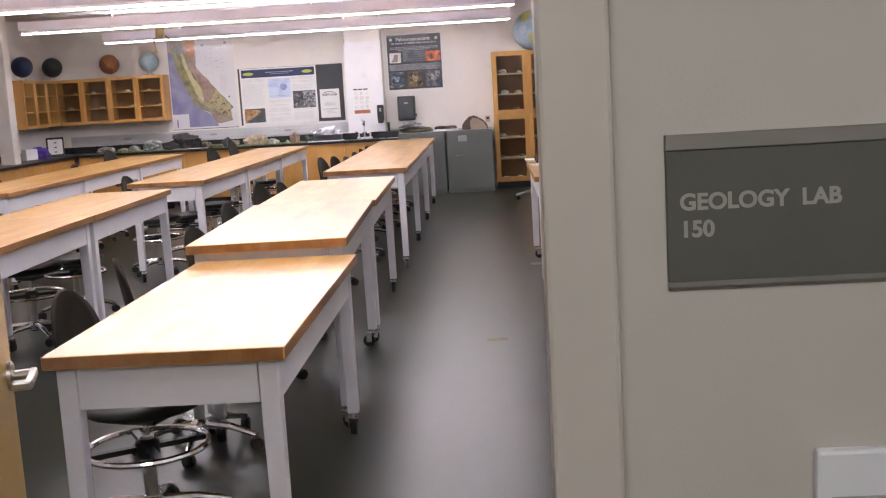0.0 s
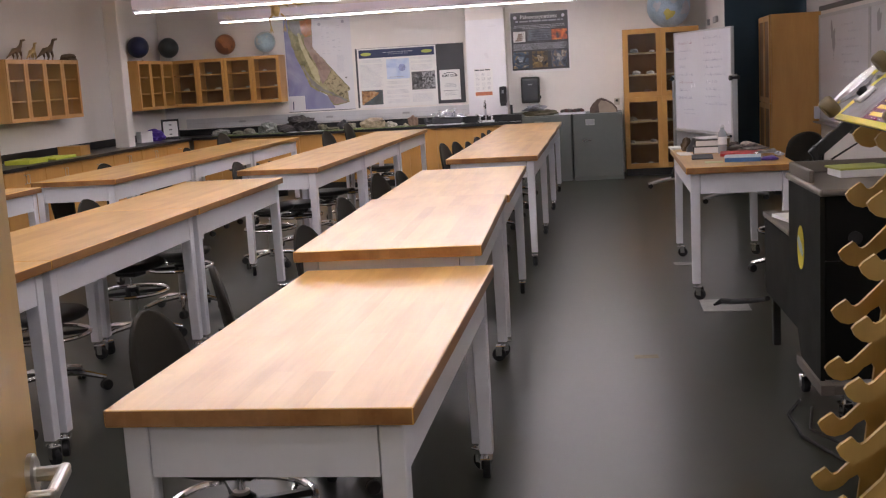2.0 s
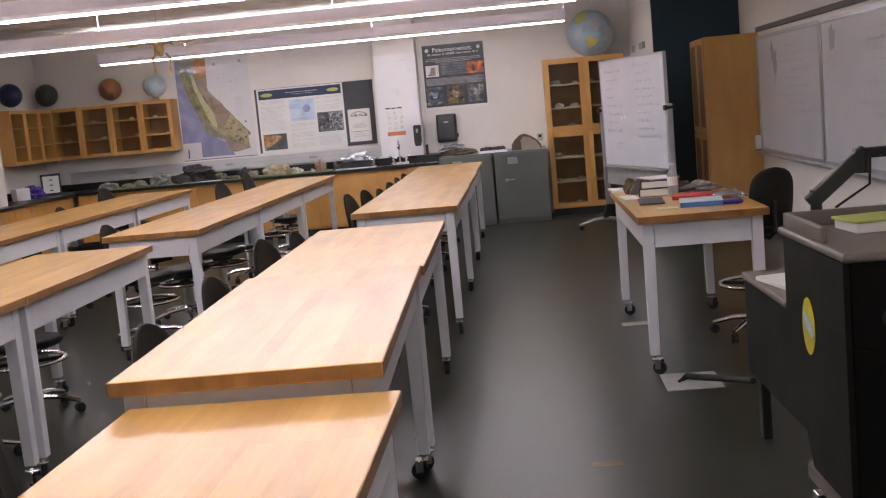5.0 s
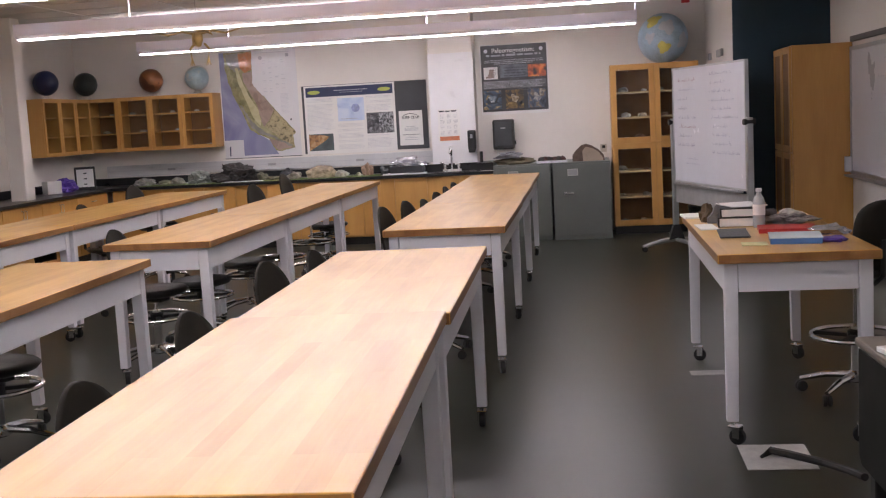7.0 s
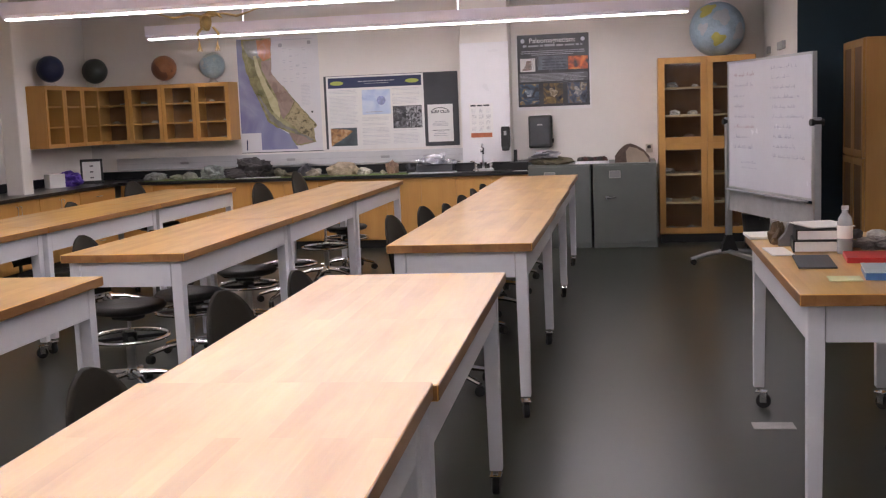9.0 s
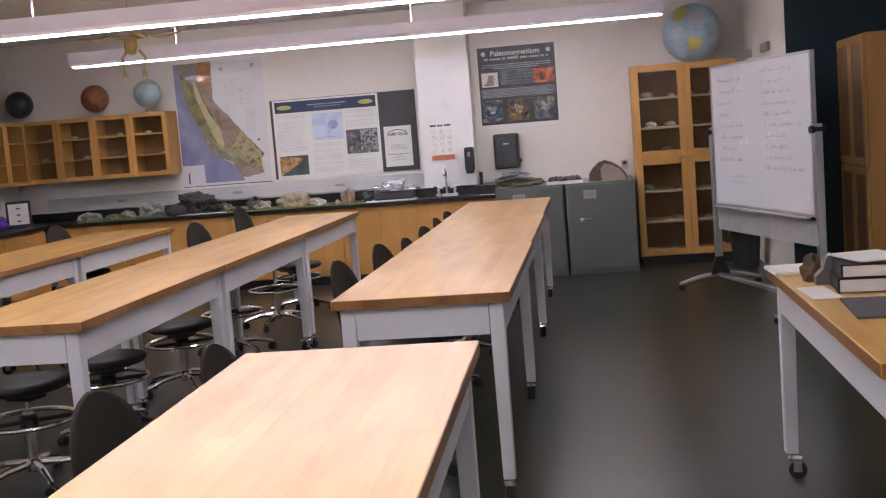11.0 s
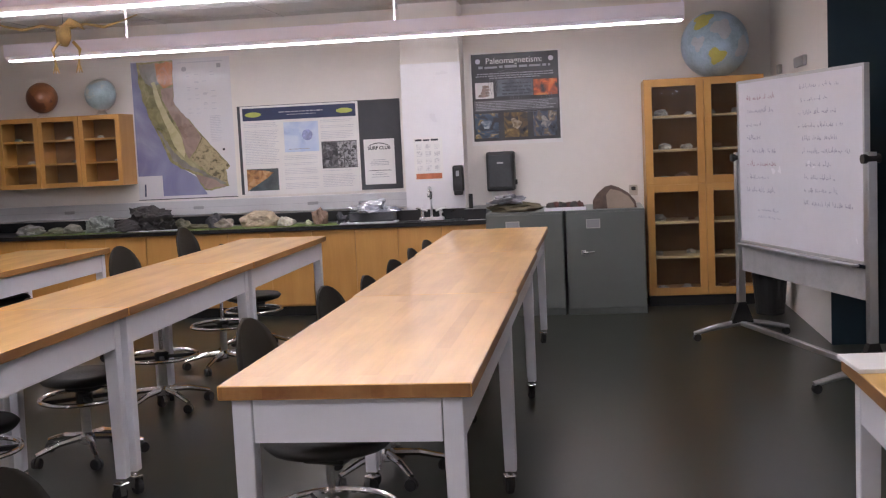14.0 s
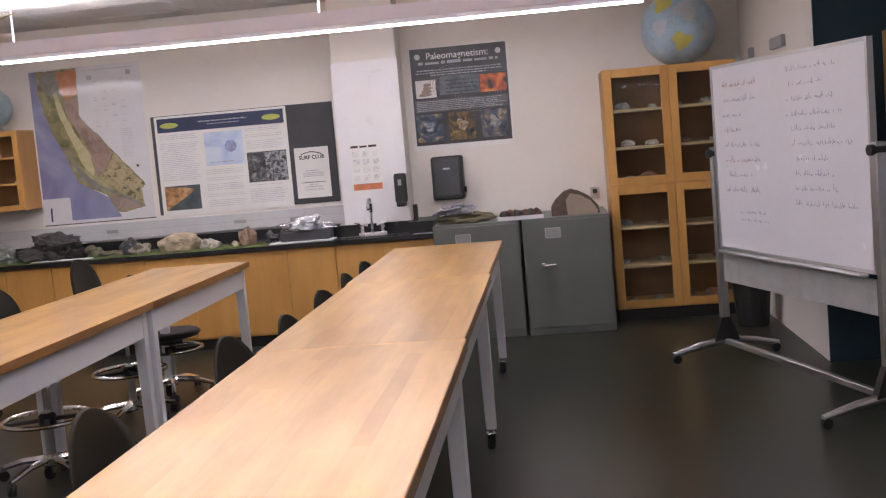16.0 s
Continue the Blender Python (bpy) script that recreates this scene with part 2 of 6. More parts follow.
M_BROWN = mat("brown_model", (0.12, 0.075, 0.035), 0.6, var=0.3, scale=15)
M_MAT = mat("green_felt_runner", (0.14, 0.19, 0.05), 0.9, var=0.15)
M_BASE = mat("black_base", (0.012, 0.012, 0.012), 0.5)
M_TAPE = mat("worn_floor_tape", (0.15, 0.12, 0.065), 0.6, var=0.3, scale=20)
M_FOIL = mat("silver_foil", (0.62, 0.63, 0.68), 0.25, 0.8, var=0.2, scale=20)


# ---- mesh tools ----
def part(name, bm, material, parent=None, label="", smooth=False):
    me = bpy.data.meshes.new(name)
    bmesh.ops.recalc_face_normals(bm, faces=bm.faces)
    bm.to_mesh(me)
    bm.free()
    if material:
        me.materials.append(material)
    if smooth:
        for p in me.polygons:
            p.use_smooth = True
    ob = new(name, me)
    if parent:
        ob.parent = parent
    if label:
        ob["label"] = label
    return ob


def thing(name, label, category, m=None, group="", kind=""):
    ob = new(name)
    ob.empty_display_size = 0.1
    if m is not None:
        ob.matrix_basis = m
    return tagged(ob, label, category, group, kind)


def box(bm, x0, y0, z0, x1, y1, z1, bevel=0.0, seg=1, m=None):
    r = bmesh.ops.create_cube(bm, size=1)
    vs = r["verts"]
    for v in vs:
        v.co = Vector(((x0 + x1) / 2 + v.co.x * (x1 - x0), (y0 + y1) / 2 + v.co.y * (y1 - y0), (z0 + z1) / 2 + v.co.z * (z1 - z0)))
    if bevel:
        es = list({e for v in vs for e in v.link_edges})
        r = bmesh.ops.bevel(bm, geom=es, offset=bevel, segments=seg, affect="EDGES", profile=0.5)
        vs = list({v for f in r["faces"] for v in f.verts} | {v for v in vs if v.is_valid})
    if m is not None:
        bmesh.ops.transform(bm, matrix=m, verts=[v for v in vs if v.is_valid])
    return vs


def bx(*a, bevel=0.0, seg=1, m=None):
    bm = bmesh.new()
    box(bm, *a, bevel=bevel, seg=seg, m=m)
    return bm


def tube(bm, pts, r, seg=8, closed=False):
    """A round bar along points; r is one radius or a list."""
    pts = [Vector(p) for p in pts]
    n = len(pts)
    rings = []
    for i, p in enumerate(pts):
        a = pts[(i - 1) % n] if closed or i > 0 else p
        b = pts[(i + 1) % n] if closed or i < n - 1 else p
        d = (b - a).normalized()
        u = d.cross(Vector((0, 0, 1)))
        if u.length < 1e-3:
            u = d.cross(Vector((1, 0, 0)))
        u.normalize()
        w = u.cross(d).normalized()
        rad = r[i] if isinstance(r, (list, tuple)) else r
        rings.append([bm.verts.new(p + rad * (math.cos(2 * math.pi * k / seg) * u + math.sin(2 * math.pi * k / seg) * w)) for k in range(seg)])
    for i in range(n if closed else n - 1):
        A, B = rings[i], rings[(i + 1) % n]
        for k in range(seg):
            bm.faces.new((A[k], A[(k + 1) % seg], B[(k + 1) % seg], B[k]))
    if not closed:
        bm.faces.new(rings[0])
        bm.faces.new(rings[-1])


def lathe(bm, profile, seg=24, m=None):
    """A turned body: (radius, height) pairs about z."""
    rings = []
    for r, z in profile:
        if r < 1e-5:
            rings.append([bm.verts.new((0, 0, z))])
        else:
            rings.append([bm.verts.new((r * math.cos(2 * math.pi * k / seg), r * math.sin(2 * math.pi * k / seg), z)) for k in range(seg)])
    for A, B in zip(rings, rings[1:]):
        for k in range(seg):
            j = (k + 1) % seg
            if len(A) == 1 and len(B) > 1:
                bm.faces.new((A[0], B[k], B[j]))
            elif len(B) == 1 and len(A) > 1:
                bm.faces.new((A[k], B[0], A[j]))
            elif len(A) > 1:
                bm.faces.new((A[k], A[j], B[j], B[k]))
    for R in (rings[0], rings[-1]):
        if len(R) > 2:
            bm.faces.new(R)
    if m is not None:
        bmesh.ops.transform(bm, matrix=m, verts=[v for R in rings for v in R])


def lathed(profile, seg=24, m=None):
    bm = bmesh.new()
    lathe(bm, profile, seg, m)
    return bm


def tubed(pts, r, seg=8, closed=False):
    bm = bmesh.new()
    tube(bm, pts, r, seg, closed)
    return bm


def slab(points, thick, m=None):
    """A flat outline in xy, thickened along z."""
    bm = bmesh.new()
    lo = [bm.verts.new((x, y, 0)) for x, y in points]
    hi = [bm.verts.new((x, y, thick)) for x, y in points]
    bm.faces.new(lo)
    bm.faces.new(hi)
    n = len(points)
    for i in range(n):
        bm.faces.new((lo[i], lo[(i + 1) % n], hi[(i + 1) % n], hi[i]))
    if m is not None:
        bmesh.ops.transform(bm, matrix=m, verts=bm.verts)
    return bm


def ring_pts(r, z, n=28, cx=0, cy=0):
    return [(cx + r * math.cos(2 * math.pi * i / n), cy + r * math.sin(2 * math.pi * i / n), z) for i in range(n)]


def words(name, text, size, material, m, parent=None, align="CENTER", depth=0.0008, bold=0.0):
    cu = bpy.data.curves.new(name, "FONT")
    cu.body, cu.size, cu.align_x, cu.align_y, cu.extrude, cu.offset = text, size, align, "CENTER", depth, bold
    tmp = bpy.data.objects.new(name + "_tmp", cu)
    scene.collection.objects.link(tmp)
    me = bpy.data.meshes.new_from_object(tmp.evaluated_get(bpy.context.evaluated_depsgraph_get()))
    bpy.data.objects.remove(tmp)
    me.name = name
    me.materials.clear()
    me.materials.append(material)
    ob = new(name, me)
    ob.matrix_basis = m
    if parent:
        ob.parent = parent
    return ob


# ---- structure ----
XL, XR, YN, YS, HC = -6.95, 2.37, 17.90, 2.003, 2.93


def setting(name, bm, material, label, category):
    return tagged(part(name, bm, material), label, category, kind="structure")


setting("floor", bx(XL - 0.2, -1.6, -0.1, XR + 0.8, YN + 0.2, 0), M_FLOOR, "dark grey polished vinyl floor with faint scuffs", "floor")
setting("wall_north", bx(XL - 0.2, YN, 0, XR + 0.8, YN + 0.2, HC + 0.3), M_WALL, "off-white painted back wall of the lab", "wall")
setting("wall_west", bx(XL - 0.2, YS, 0, XL, YN, HC + 0.3), M_WALL, "off-white painted side wall behind the cabinets", "wall")
setting("wall_east", bx(XR, YS, 0, XR + 0.2, YN, HC + 0.3), M_WALL, "off-white painted wall behind the whiteboards", "wall")
# bump-out in the far corner: white return and dark blue front
setting("wall_return", bx(1.41, 15.31, 0, 1.49, YN, HC + 0.05), M_WALL, "white painted return wall beside the bookcase", "wall")
setting("wall_blue", bx(1.49, 15.30, 0, XR, 15.42, HC + 0.05), M_BLUE, "dark blue painted accent wall", "wall")
setting("blue_edge_trim", bx(1.405, 15.295, 0, 1.49, 15.31, HC + 0.05), M_BLUE, "dark blue painted corner of the accent wall", "trim")
# entry wall with the door opening
OX0, OX1, OH, YC = -0.76, 0.206, 2.13, 1.838
bm = bmesh.new()
box(bm, XL - 0.2, YC, 0, OX0 - 0.05, YS, HC + 0.3)
box(bm, OX1 + 0.085, YC, 0, XR + 0.8, YS, HC + 0.3)
box(bm, OX0 - 0.05, YC, OH + 0.05, OX1 + 0.085, YS, HC + 0.3)
setting("wall_south", bm, M_CORR, "warm grey painted corridor wall with a doorway", "wall")
df = tagged(new("door_frame_1"), "warm grey painted metal door frame", "door frame", kind="structure")
for nm, a in (("jamb", (OX1, YC - 0.05, 0, OX1 + 0.09, YC + 0.02, OH + 0.09)), ("jamb", (OX0 - 0.09, YC - 0.03, 0, OX0, YS + 0.02, OH + 0.09)), ("head", (OX0, YC - 0.03, OH, OX1, YS + 0.02, OH + 0.09))):
    part(nm, bx(*a, bevel=0.006, seg=2), M_FRAME, df)
part("rebate", bx(OX1 + 0.045, YC + 0.021, 0, OX1 + 0.084, YS + 0.02, OH), M_FRAME, df)
# corridor shell behind the camera: unseen walls added to close it in
setting("wall_corridor", bx(XL - 0.2, -1.8, 0, XR + 0.8, -1.6, HC + 0.3), M_CORR, "warm grey painted corridor wall", "wall")
setting("wall_corridor_west", bx(-3.2, -1.6, 0, -3.0, YC, HC + 0.3), M_CORR, "warm grey painted unseen end wall added to close the corridor", "wall")
setting("wall_corridor_east", bx(3.05, -1.6, 0, 3.25, YC, HC + 0.3), M_CORR, "warm grey painted unseen end wall added to close the corridor", "wall")
# ceiling: lay-in tiles in a grid
bm = bmesh.new()
box(bm, XL - 0.2, -1.8, HC, XR + 0.8, YN + 0.2, HC + 0.12)
setting("ceiling", bm, M_CEIL, "off-white acoustic tile ceiling", "ceiling")
bm = bmesh.new()
x = XL
while x < XR:
    box(bm, x - 0.012, YS, HC - 0.006, x + 0.012, YN, HC + 0.001)
    x += 1.22
y = YS + 0.3
while y < YN:
    box(bm, XL, y - 0.012, HC - 0.005, XR, y + 0.012, HC + 0.001)
    y += 0.61
setting("ceiling_grid", bm, M_GRID, "white metal grid of the tile ceiling", "ceiling grid")
bm = bmesh.new()
box(bm, XL, YN - 0.012, 0, -1.2, YN, 0.1)
box(bm, XR - 0.012, YS, 0, XR, 15.30, 0.1)
box(bm, OX1 + 0.1, YS, 0, XR, YS + 0.012, 0.1)
setting("baseboard", bm, M_BASE, "black rubber baseboard", "baseboard")
# square column standing in the room and the pier behind the sink
setting("column_1", bx(-6.67, 15.42, 0, -6.47, 15.62, HC, bevel=0.01), M_WALL, "off-white painted square column", "column")
setting("column_2", bx(-2.065, 17.55, 0, -1.50, YN, HC, bevel=0.008), M_WALL, "off-white painted pier behind the sink", "column")


def pendant(y, x0, x1, z=2.50):
    p = thing("pendant_light", "long white linear pendant light, switched on, hung from the ceiling", "pendant light", pose(0, y, 0), "pendant lights over the tables")
    prof = [(-0.035, 0), (0.035, 0), (0.075, 0.03), (0.075, 0.135), (0.070, 0.135), (0.070, 0.07), (-0.070, 0.07), (-0.070, 0.135), (-0.075, 0.135), (-0.075, 0.03)]
    body = slab(prof, x1 - x0, Matrix.Translation((x0, 0, z)) @ Matrix(((0, 0, 1, 0), (1, 0, 0, 0), (0, 1, 0, 0), (0, 0, 0, 1))))
    part("housing", body, M_LAMPBODY, p)
    part("tube_down", bx(x0 + 0.02, -0.03, z - 0.012, x1 - 0.02, 0.03, z - 0.002), M_LAMPDOWN, p, "glowing lower diffuser")
    part("tube_up", bx(x0 + 0.02, -0.055, z + 0.072, x1 - 0.02, 0.055, z + 0.082), M_LAMPUP, p, "glowing upper diffuser")
    for k in range(1 + int((x1 - x0) / 2.44)):
        rx = x1 - 0.01 - 2.37 * k
        part("rod", tubed([(rx, 0, z + 0.083), (rx, 0, HC + 0.02)], 0.008), M_LAMPBODY, p)
        part("canopy", lathed([(0.045, HC - 0.02), (0.05, HC)], 16, Matrix.Translation((rx, 0, 0))), M_LAMPBODY, p)
    return p


for y in (16.34, 13.49, 10.64, 7.79, 4.94):
    pendant(y, -5.37, 0.495)
# unseen short pendant, added to light the rack by the entrance
pendant(2.6, 0.3, 2.2)
# ceiling light out of view, added so the corridor side is lit
cl = thing("corridor_ceiling_light", "flush fluorescent corridor ceiling light, out of view, added to light the corridor", "ceiling light", pose(0.2, -0.3, HC))
part("frame", bx(-0.62, -0.32, -0.05, 0.62, 0.32, 0.0, bevel=0.01), M_LAMPBODY, cl)
part("diffuser", bx(-0.58, -0.28, -0.056, 0.58, 0.28, -0.049), M_CORRLAMP, cl)


# ---- worktables ----
def caster(parent, x, y):
    c = part("caster", tubed([(x, y, 0.13), (x, y, 0.085)], 0.011), M_CHROME, parent, "chrome swivel caster")
    a = random.uniform(0, 6.28)
    R = Matrix.Translation((x, y, 0)) @ Matrix.Rotation(a, 4, "Z")
    bm = bmesh.new()
    box(bm, -0.02, -0.025, 0.083, 0.038, 0.025, 0.091, bevel=0.003)
    box(bm, 0.003, -0.025, 0.034, 0.037, -0.021, 0.084)
    box(bm, 0.003, 0.021, 0.034, 0.037, 0.025, 0.084)
    bmesh.ops.transform(bm, matrix=R, verts=bm.verts)
    part("fork", bm, M_CHROME, c)
    part("wheel", lathed([(0.012, -0.014), (0.036, -0.014), (0.038, -0.008), (0.038, 0.008), (0.036, 0.014), (0.012, 0.014)], 18, R @ Matrix.Translation((0.02, 0, 0.038)) @ Matrix.Rotation(math.pi / 2, 4, "X")), M_RUBBER, c, smooth=False)


def worktable(h, length=1.83, width=0.75, label="", group="worktables in rows"):
    t = thing("worktable", label or "maple butcher-block worktable with white legs on chrome casters", "table", None, group)
    w, l, th = width / 2, length / 2, 0.043
    part("tabletop", bx(-w, -l, h - th, w, l, h, bevel=0.003, seg=2), M_MAPLE, t, "oiled maple butcher-block top")
    part("end_edge", bx(-w + 0.003, -l - 0.0015, h - th + 0.003, w - 0.003, -l + 0.01, h - 0.003), M_MAPLE_EDGE, t, "darker end grain edge")
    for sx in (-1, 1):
        part("side_edge", bx(sx * (w - 0.004) - 0.0055, -l + 0.003, h - th + 0.003, sx * (w - 0.004) + 0.0055, l - 0.003, h - 0.003), M_MAPLE_EDGE, t, "darker long edge")
    i, a0, a1 = 0.03, h - th - 0.135, h - th
    part("apron", bx(-w + i + 0.064, -l + i + 0.003, a0, w - i - 0.064, -l + i + 0.022, a1), M_WHITE, t)
    part("apron", bx(-w + i + 0.064, l - i - 0.022, a0, w - i - 0.064, l - i - 0.003, a1), M_WHITE, t)
    part("apron", bx(-w + i + 0.003, -l + i + 0.064, a0, -w + i + 0.022, l - i - 0.064, a1), M_WHITE, t)
    part("apron", bx(w - i - 0.022, -l + i + 0.064, a0, w - i - 0.003, l - i - 0.064, a1), M_WHITE, t)
    for sx in (-1, 1):
        for sy in (-1, 1):
            x0, y0 = sx * (w - i), sy * (l - i)
            bm = bmesh.new()
            s, e = 0.06, 0.052
            top = [(x0, y0), (x0 - sx * s, y0), (x0 - sx * s, y0 - sy * s), (x0, y0 - sy * s)]
            low = [(x0, y0), (x0 - sx * e, y0), (x0 - sx * e, y0 - sy * e), (x0, y0 - sy * e)]
            R = [[bm.verts.new((*p, z)) for p in q] for q, z in ((low, 0.112), (top, a0 - 0.05), (top, a1))]
            for A, B in zip(R, R[1:]):
                for k in range(4):
                    bm.faces.new((A[k], A[(k + 1) % 4], B[(k + 1) % 4], B[k]))
            bm.faces.new(R[0]), bm.faces.new(R[-1])
            # gusset where the leg flares into the apron
            bmesh.ops.bevel(bm, geom=list(bm.edges), offset=0.003, segments=1, affect="EDGES")
            leg = part("leg", bm, M_WHITE, t)
            caster(leg, x0 - sx * 0.03, y0 - sy * 0.03)
    return t


def tables(h, length, width, spots, label=""):
    first = None
    for x, y0, turn in spots:
        m = pose(x, y0 + length / 2, 0, 0, 0, turn)
        if first is None:
            first = worktable(h, length, width, label)
            first.matrix_basis = m
        else:
            copy_thing(first, m)


tables(0.851, 1.82, 0.745, [(-0.878, 3.625, 0)], "lower maple butcher-block worktable with white legs on casters")
tables(0.91, 1.838, 0.745, [(-0.99, 10.13, 0), (-0.998, 11.970, 0), (-1.01, 13.810, 0)])
tables(0.929, 1.79, 0.75, [(-0.955, 5.445, 1.9)])
tables(0.922, 1.83, 0.75, [(-0.99, 7.237, 1.2)])
tables(0.897, 1.82, 0.75, [(-2.80, 3.805, 0.9), (-2.828, 5.63, 0.9), (-2.852, 7.455, 0.9)])
tables(0.902, 1.868, 0.69, [(-2.757, 10.015, 0), (-2.753, 11.887, 0), (-2.749, 13.759, 0)])
tables(0.90, 1.83, 0.75, [(-4.43, 9.76, 0), (-4.43, 11.595, 0), (-4.43, 13.43, 0), (-4.85, 7.5, 0)])
tables(0.896, 1.83, 0.71, [(0.806, 8.625, 0.0)], "maple butcher-block instructor table with white legs, strewn with books")


# ---- drafting stools ----
def stool(turn_base=0.3, seat_z=0.60, rise=0.085, width=0.143, power=2.3):
    s = thing("drafting_stool", "charcoal drafting stool with chrome foot ring, tucked under a table", "stool", None, "drafting stools at the tables")
    part("seat", lathed([(0, seat_z - 0.02), (0.14, seat_z - 0.02), (0.21, seat_z), (0.228, seat_z + 0.022), (0.21, seat_z + 0.04), (0.1, seat_z + 0.028), (0, seat_z + 0.025)], 24), M_SEAT, s, smooth=True)
    # backrest shell on the -x side
    bm = bmesh.new()
    g = []
    nu, nv = 9, 12
    for side in (0, 1):
        rows = []
        for j in range(nv):
            v = math.sin(0.5 * math.pi * j / (nv - 1)) ** 1.15
            z = seat_z + rise + 0.355 * v
            half = width * (0.9 + 0.1 * min(1, v * 3)) * max(0.012, 1 - max(0, (v - 0.38) / 0.62) ** power) ** 0.5
            row = []
            for i in range(nu):
                u = -1 + 2 * i / (nu - 1)
                yy = half * u
                xx = -0.235 - 0.06 * v + 0.03 * (yy / 0.165) ** 2 - (0.022 if side else 0) * (1 - 0.5 * abs(u) ** 4)
                row.append(bm.verts.new((xx, yy, z)))
            rows.append(row)
        g.append(rows)
    for side in (0, 1):
        for j in range(nv - 1):
            for i in range(nu - 1):
                q = (g[side][j][i], g[side][j][i + 1], g[side][j + 1][i + 1], g[side][j + 1][i])
                bm.faces.new(q if side else q[::-1])
    edge = lambda s_: [s_[0][i] for i in range(nu)] + [s_[j][-1] for j in range(1, nv)] + [s_[-1][i] for i in range(nu - 2, -1, -1)] + [s_[j][0] for j in range(nv - 2, 0, -1)]
    e0, e1 = edge(g[0]), edge(g[1])
    for k in range(len(e0)):
        bm.faces.new((e0[k], e0[(k + 1) % len(e0)], e1[(k + 1) % len(e0)], e1[k]))
    part("backrest", bm, M_BACK, s, smooth=True)
    part("back_bar", tubed([(-0.05, 0, seat_z - 0.03), (-0.2, 0, seat_z - 0.03), (-0.285, 0, seat_z + 0.02), (-0.285, 0, seat_z + 0.2)], 0.014), M_BLACK, s)
    part("lever_box", bx(-0.08, -0.06, seat_z - 0.055, 0.08, 0.06, seat_z - 0.018, bevel=0.008), M_BLACK, s)
    part("gas_lift", lathed([(0.014, 0.36), (0.014, seat_z - 0.04), (0.02, seat_z - 0.04)], 14), M_CHROME, s)
    part("column", lathed([(0.026, 0.09), (0.026, 0.37), (0.018, 0.37)], 16), M_STEEL, s)
    part("foot_ring", tubed(ring_pts(0.225, 0.33, 40), 0.0125, 8, True), M_CHROME, s)
    hub = bmesh.new()
    lathe(hub, [(0.04, 0.29), (0.045, 0.30), (0.045, 0.35), (0.03, 0.36)], 16)
    for k in range(4):
        a = math.pi / 4 + k * math.pi / 2
        box(hub, 0.035, -0.014, 0.315, 0.22, 0.014, 0.335, m=Matrix.Rotation(a, 4, "Z"))
    part("ring_spokes", hub, M_BLACK, s, "black spokes of the foot ring")
    part("base_hub", lathed([(0.03, 0.075), (0.048, 0.085), (0.048, 0.12), (0.03, 0.14)], 16), M_CHROME, s)
    for k in range(5):
        a = turn_base + k * 2 * math.pi / 5
        c, d = math.cos(a), math.sin(a)
        arm = part("base_arm", tubed([(0.03 * c, 0.03 * d, 0.115), (0.16 * c, 0.16 * d, 0.105), (0.27 * c, 0.27 * d, 0.075), (0.29 * c, 0.29 * d, 0.07)], [0.02, 0.018, 0.014, 0.012], 8), M_CHROME, s)
        R = Matrix.Translation((0.285 * c, 0.285 * d, 0.03)) @ Matrix.Rotation(a + 0.7, 4, "Z") @ Matrix.Rotation(math.pi / 2, 4, "X")
        part("caster", lathed([(0.008, -0.022), (0.027, -0.022), (0.03, -0.016), (0.03, -0.004), (0.02, 0), (0.03, 0.004), (0.03, 0.016), (0.027, 0.022), (0.008, 0.022)], 14, R), M_BLACK, arm, "black twin-wheel caster")
    return s


# x, y, turn, seat height
STOOLS = [(-1.29, 4.34, -15, 0.53), (-1.35, 5.31, 21, 0.53), (-1.33, 6.37, -17, 0.51), (-1.33, 7.30, -14, 0.54), (-1.33, 8.30, -19, 0.58), (-1.33, 9.30, -12, 0.51),
          (-1.20, 10.75, -14, 0.61), (-1.30, 12.20, -20, 0.53), (-1.28, 13.12, -15, 0.47), (-1.29, 13.92, -22, 0.47), (-1.28, 14.71, -11, 0.47), (-1.28, 15.32, -18, 0.47),
          (-3.13, 4.52, -14, 0.54), (-3.13, 5.84, -28, 0.54), (-3.13, 6.66, -12, 0.47), (-3.14, 7.82, -15, 0.54), (-3.16, 8.73, -23, 0.47), (-3.06, 10.66, -13, 0.54), (-3.04, 11.52, -22, 0.47), (-3.00, 12.56, -10, 0.47), (-3.02, 13.67, -21, 0.64), (-3.03, 14.86, -13, 0.67), (-3.02, 15.58, -24, 0.47),
          (-4.63, 10.32, -14, 0.47), (-4.64, 11.23, -24, 0.54), (-4.61, 12.52, -15, 0.47), (-4.60, 13.41, -10, 0.54), (-4.60, 14.52, -23, 0.64), (-5.11, 8.11, -13, 0.54)]
protos = {}
for x, y, a, sz in STOOLS:
    m = pose(x + max(0.0, 0.017 * (10 - y)), y, 0, 0, 0, a)
    if sz not in protos:
        protos[sz] = stool(0.3 + 3 * sz, sz - 0.05)
        protos[sz].matrix_basis = m
    else:
        copy_thing(protos[sz], m)
chair = stool(0.9, 0.66, 0.045, 0.14, 4.5)
tagged(chair, "black drafting chair with chrome foot ring behind the instructor table", "chair", "drafting stools at the tables")
chair.matrix_basis = pose(1.25, 9.50, 0, 0, 0, 104)


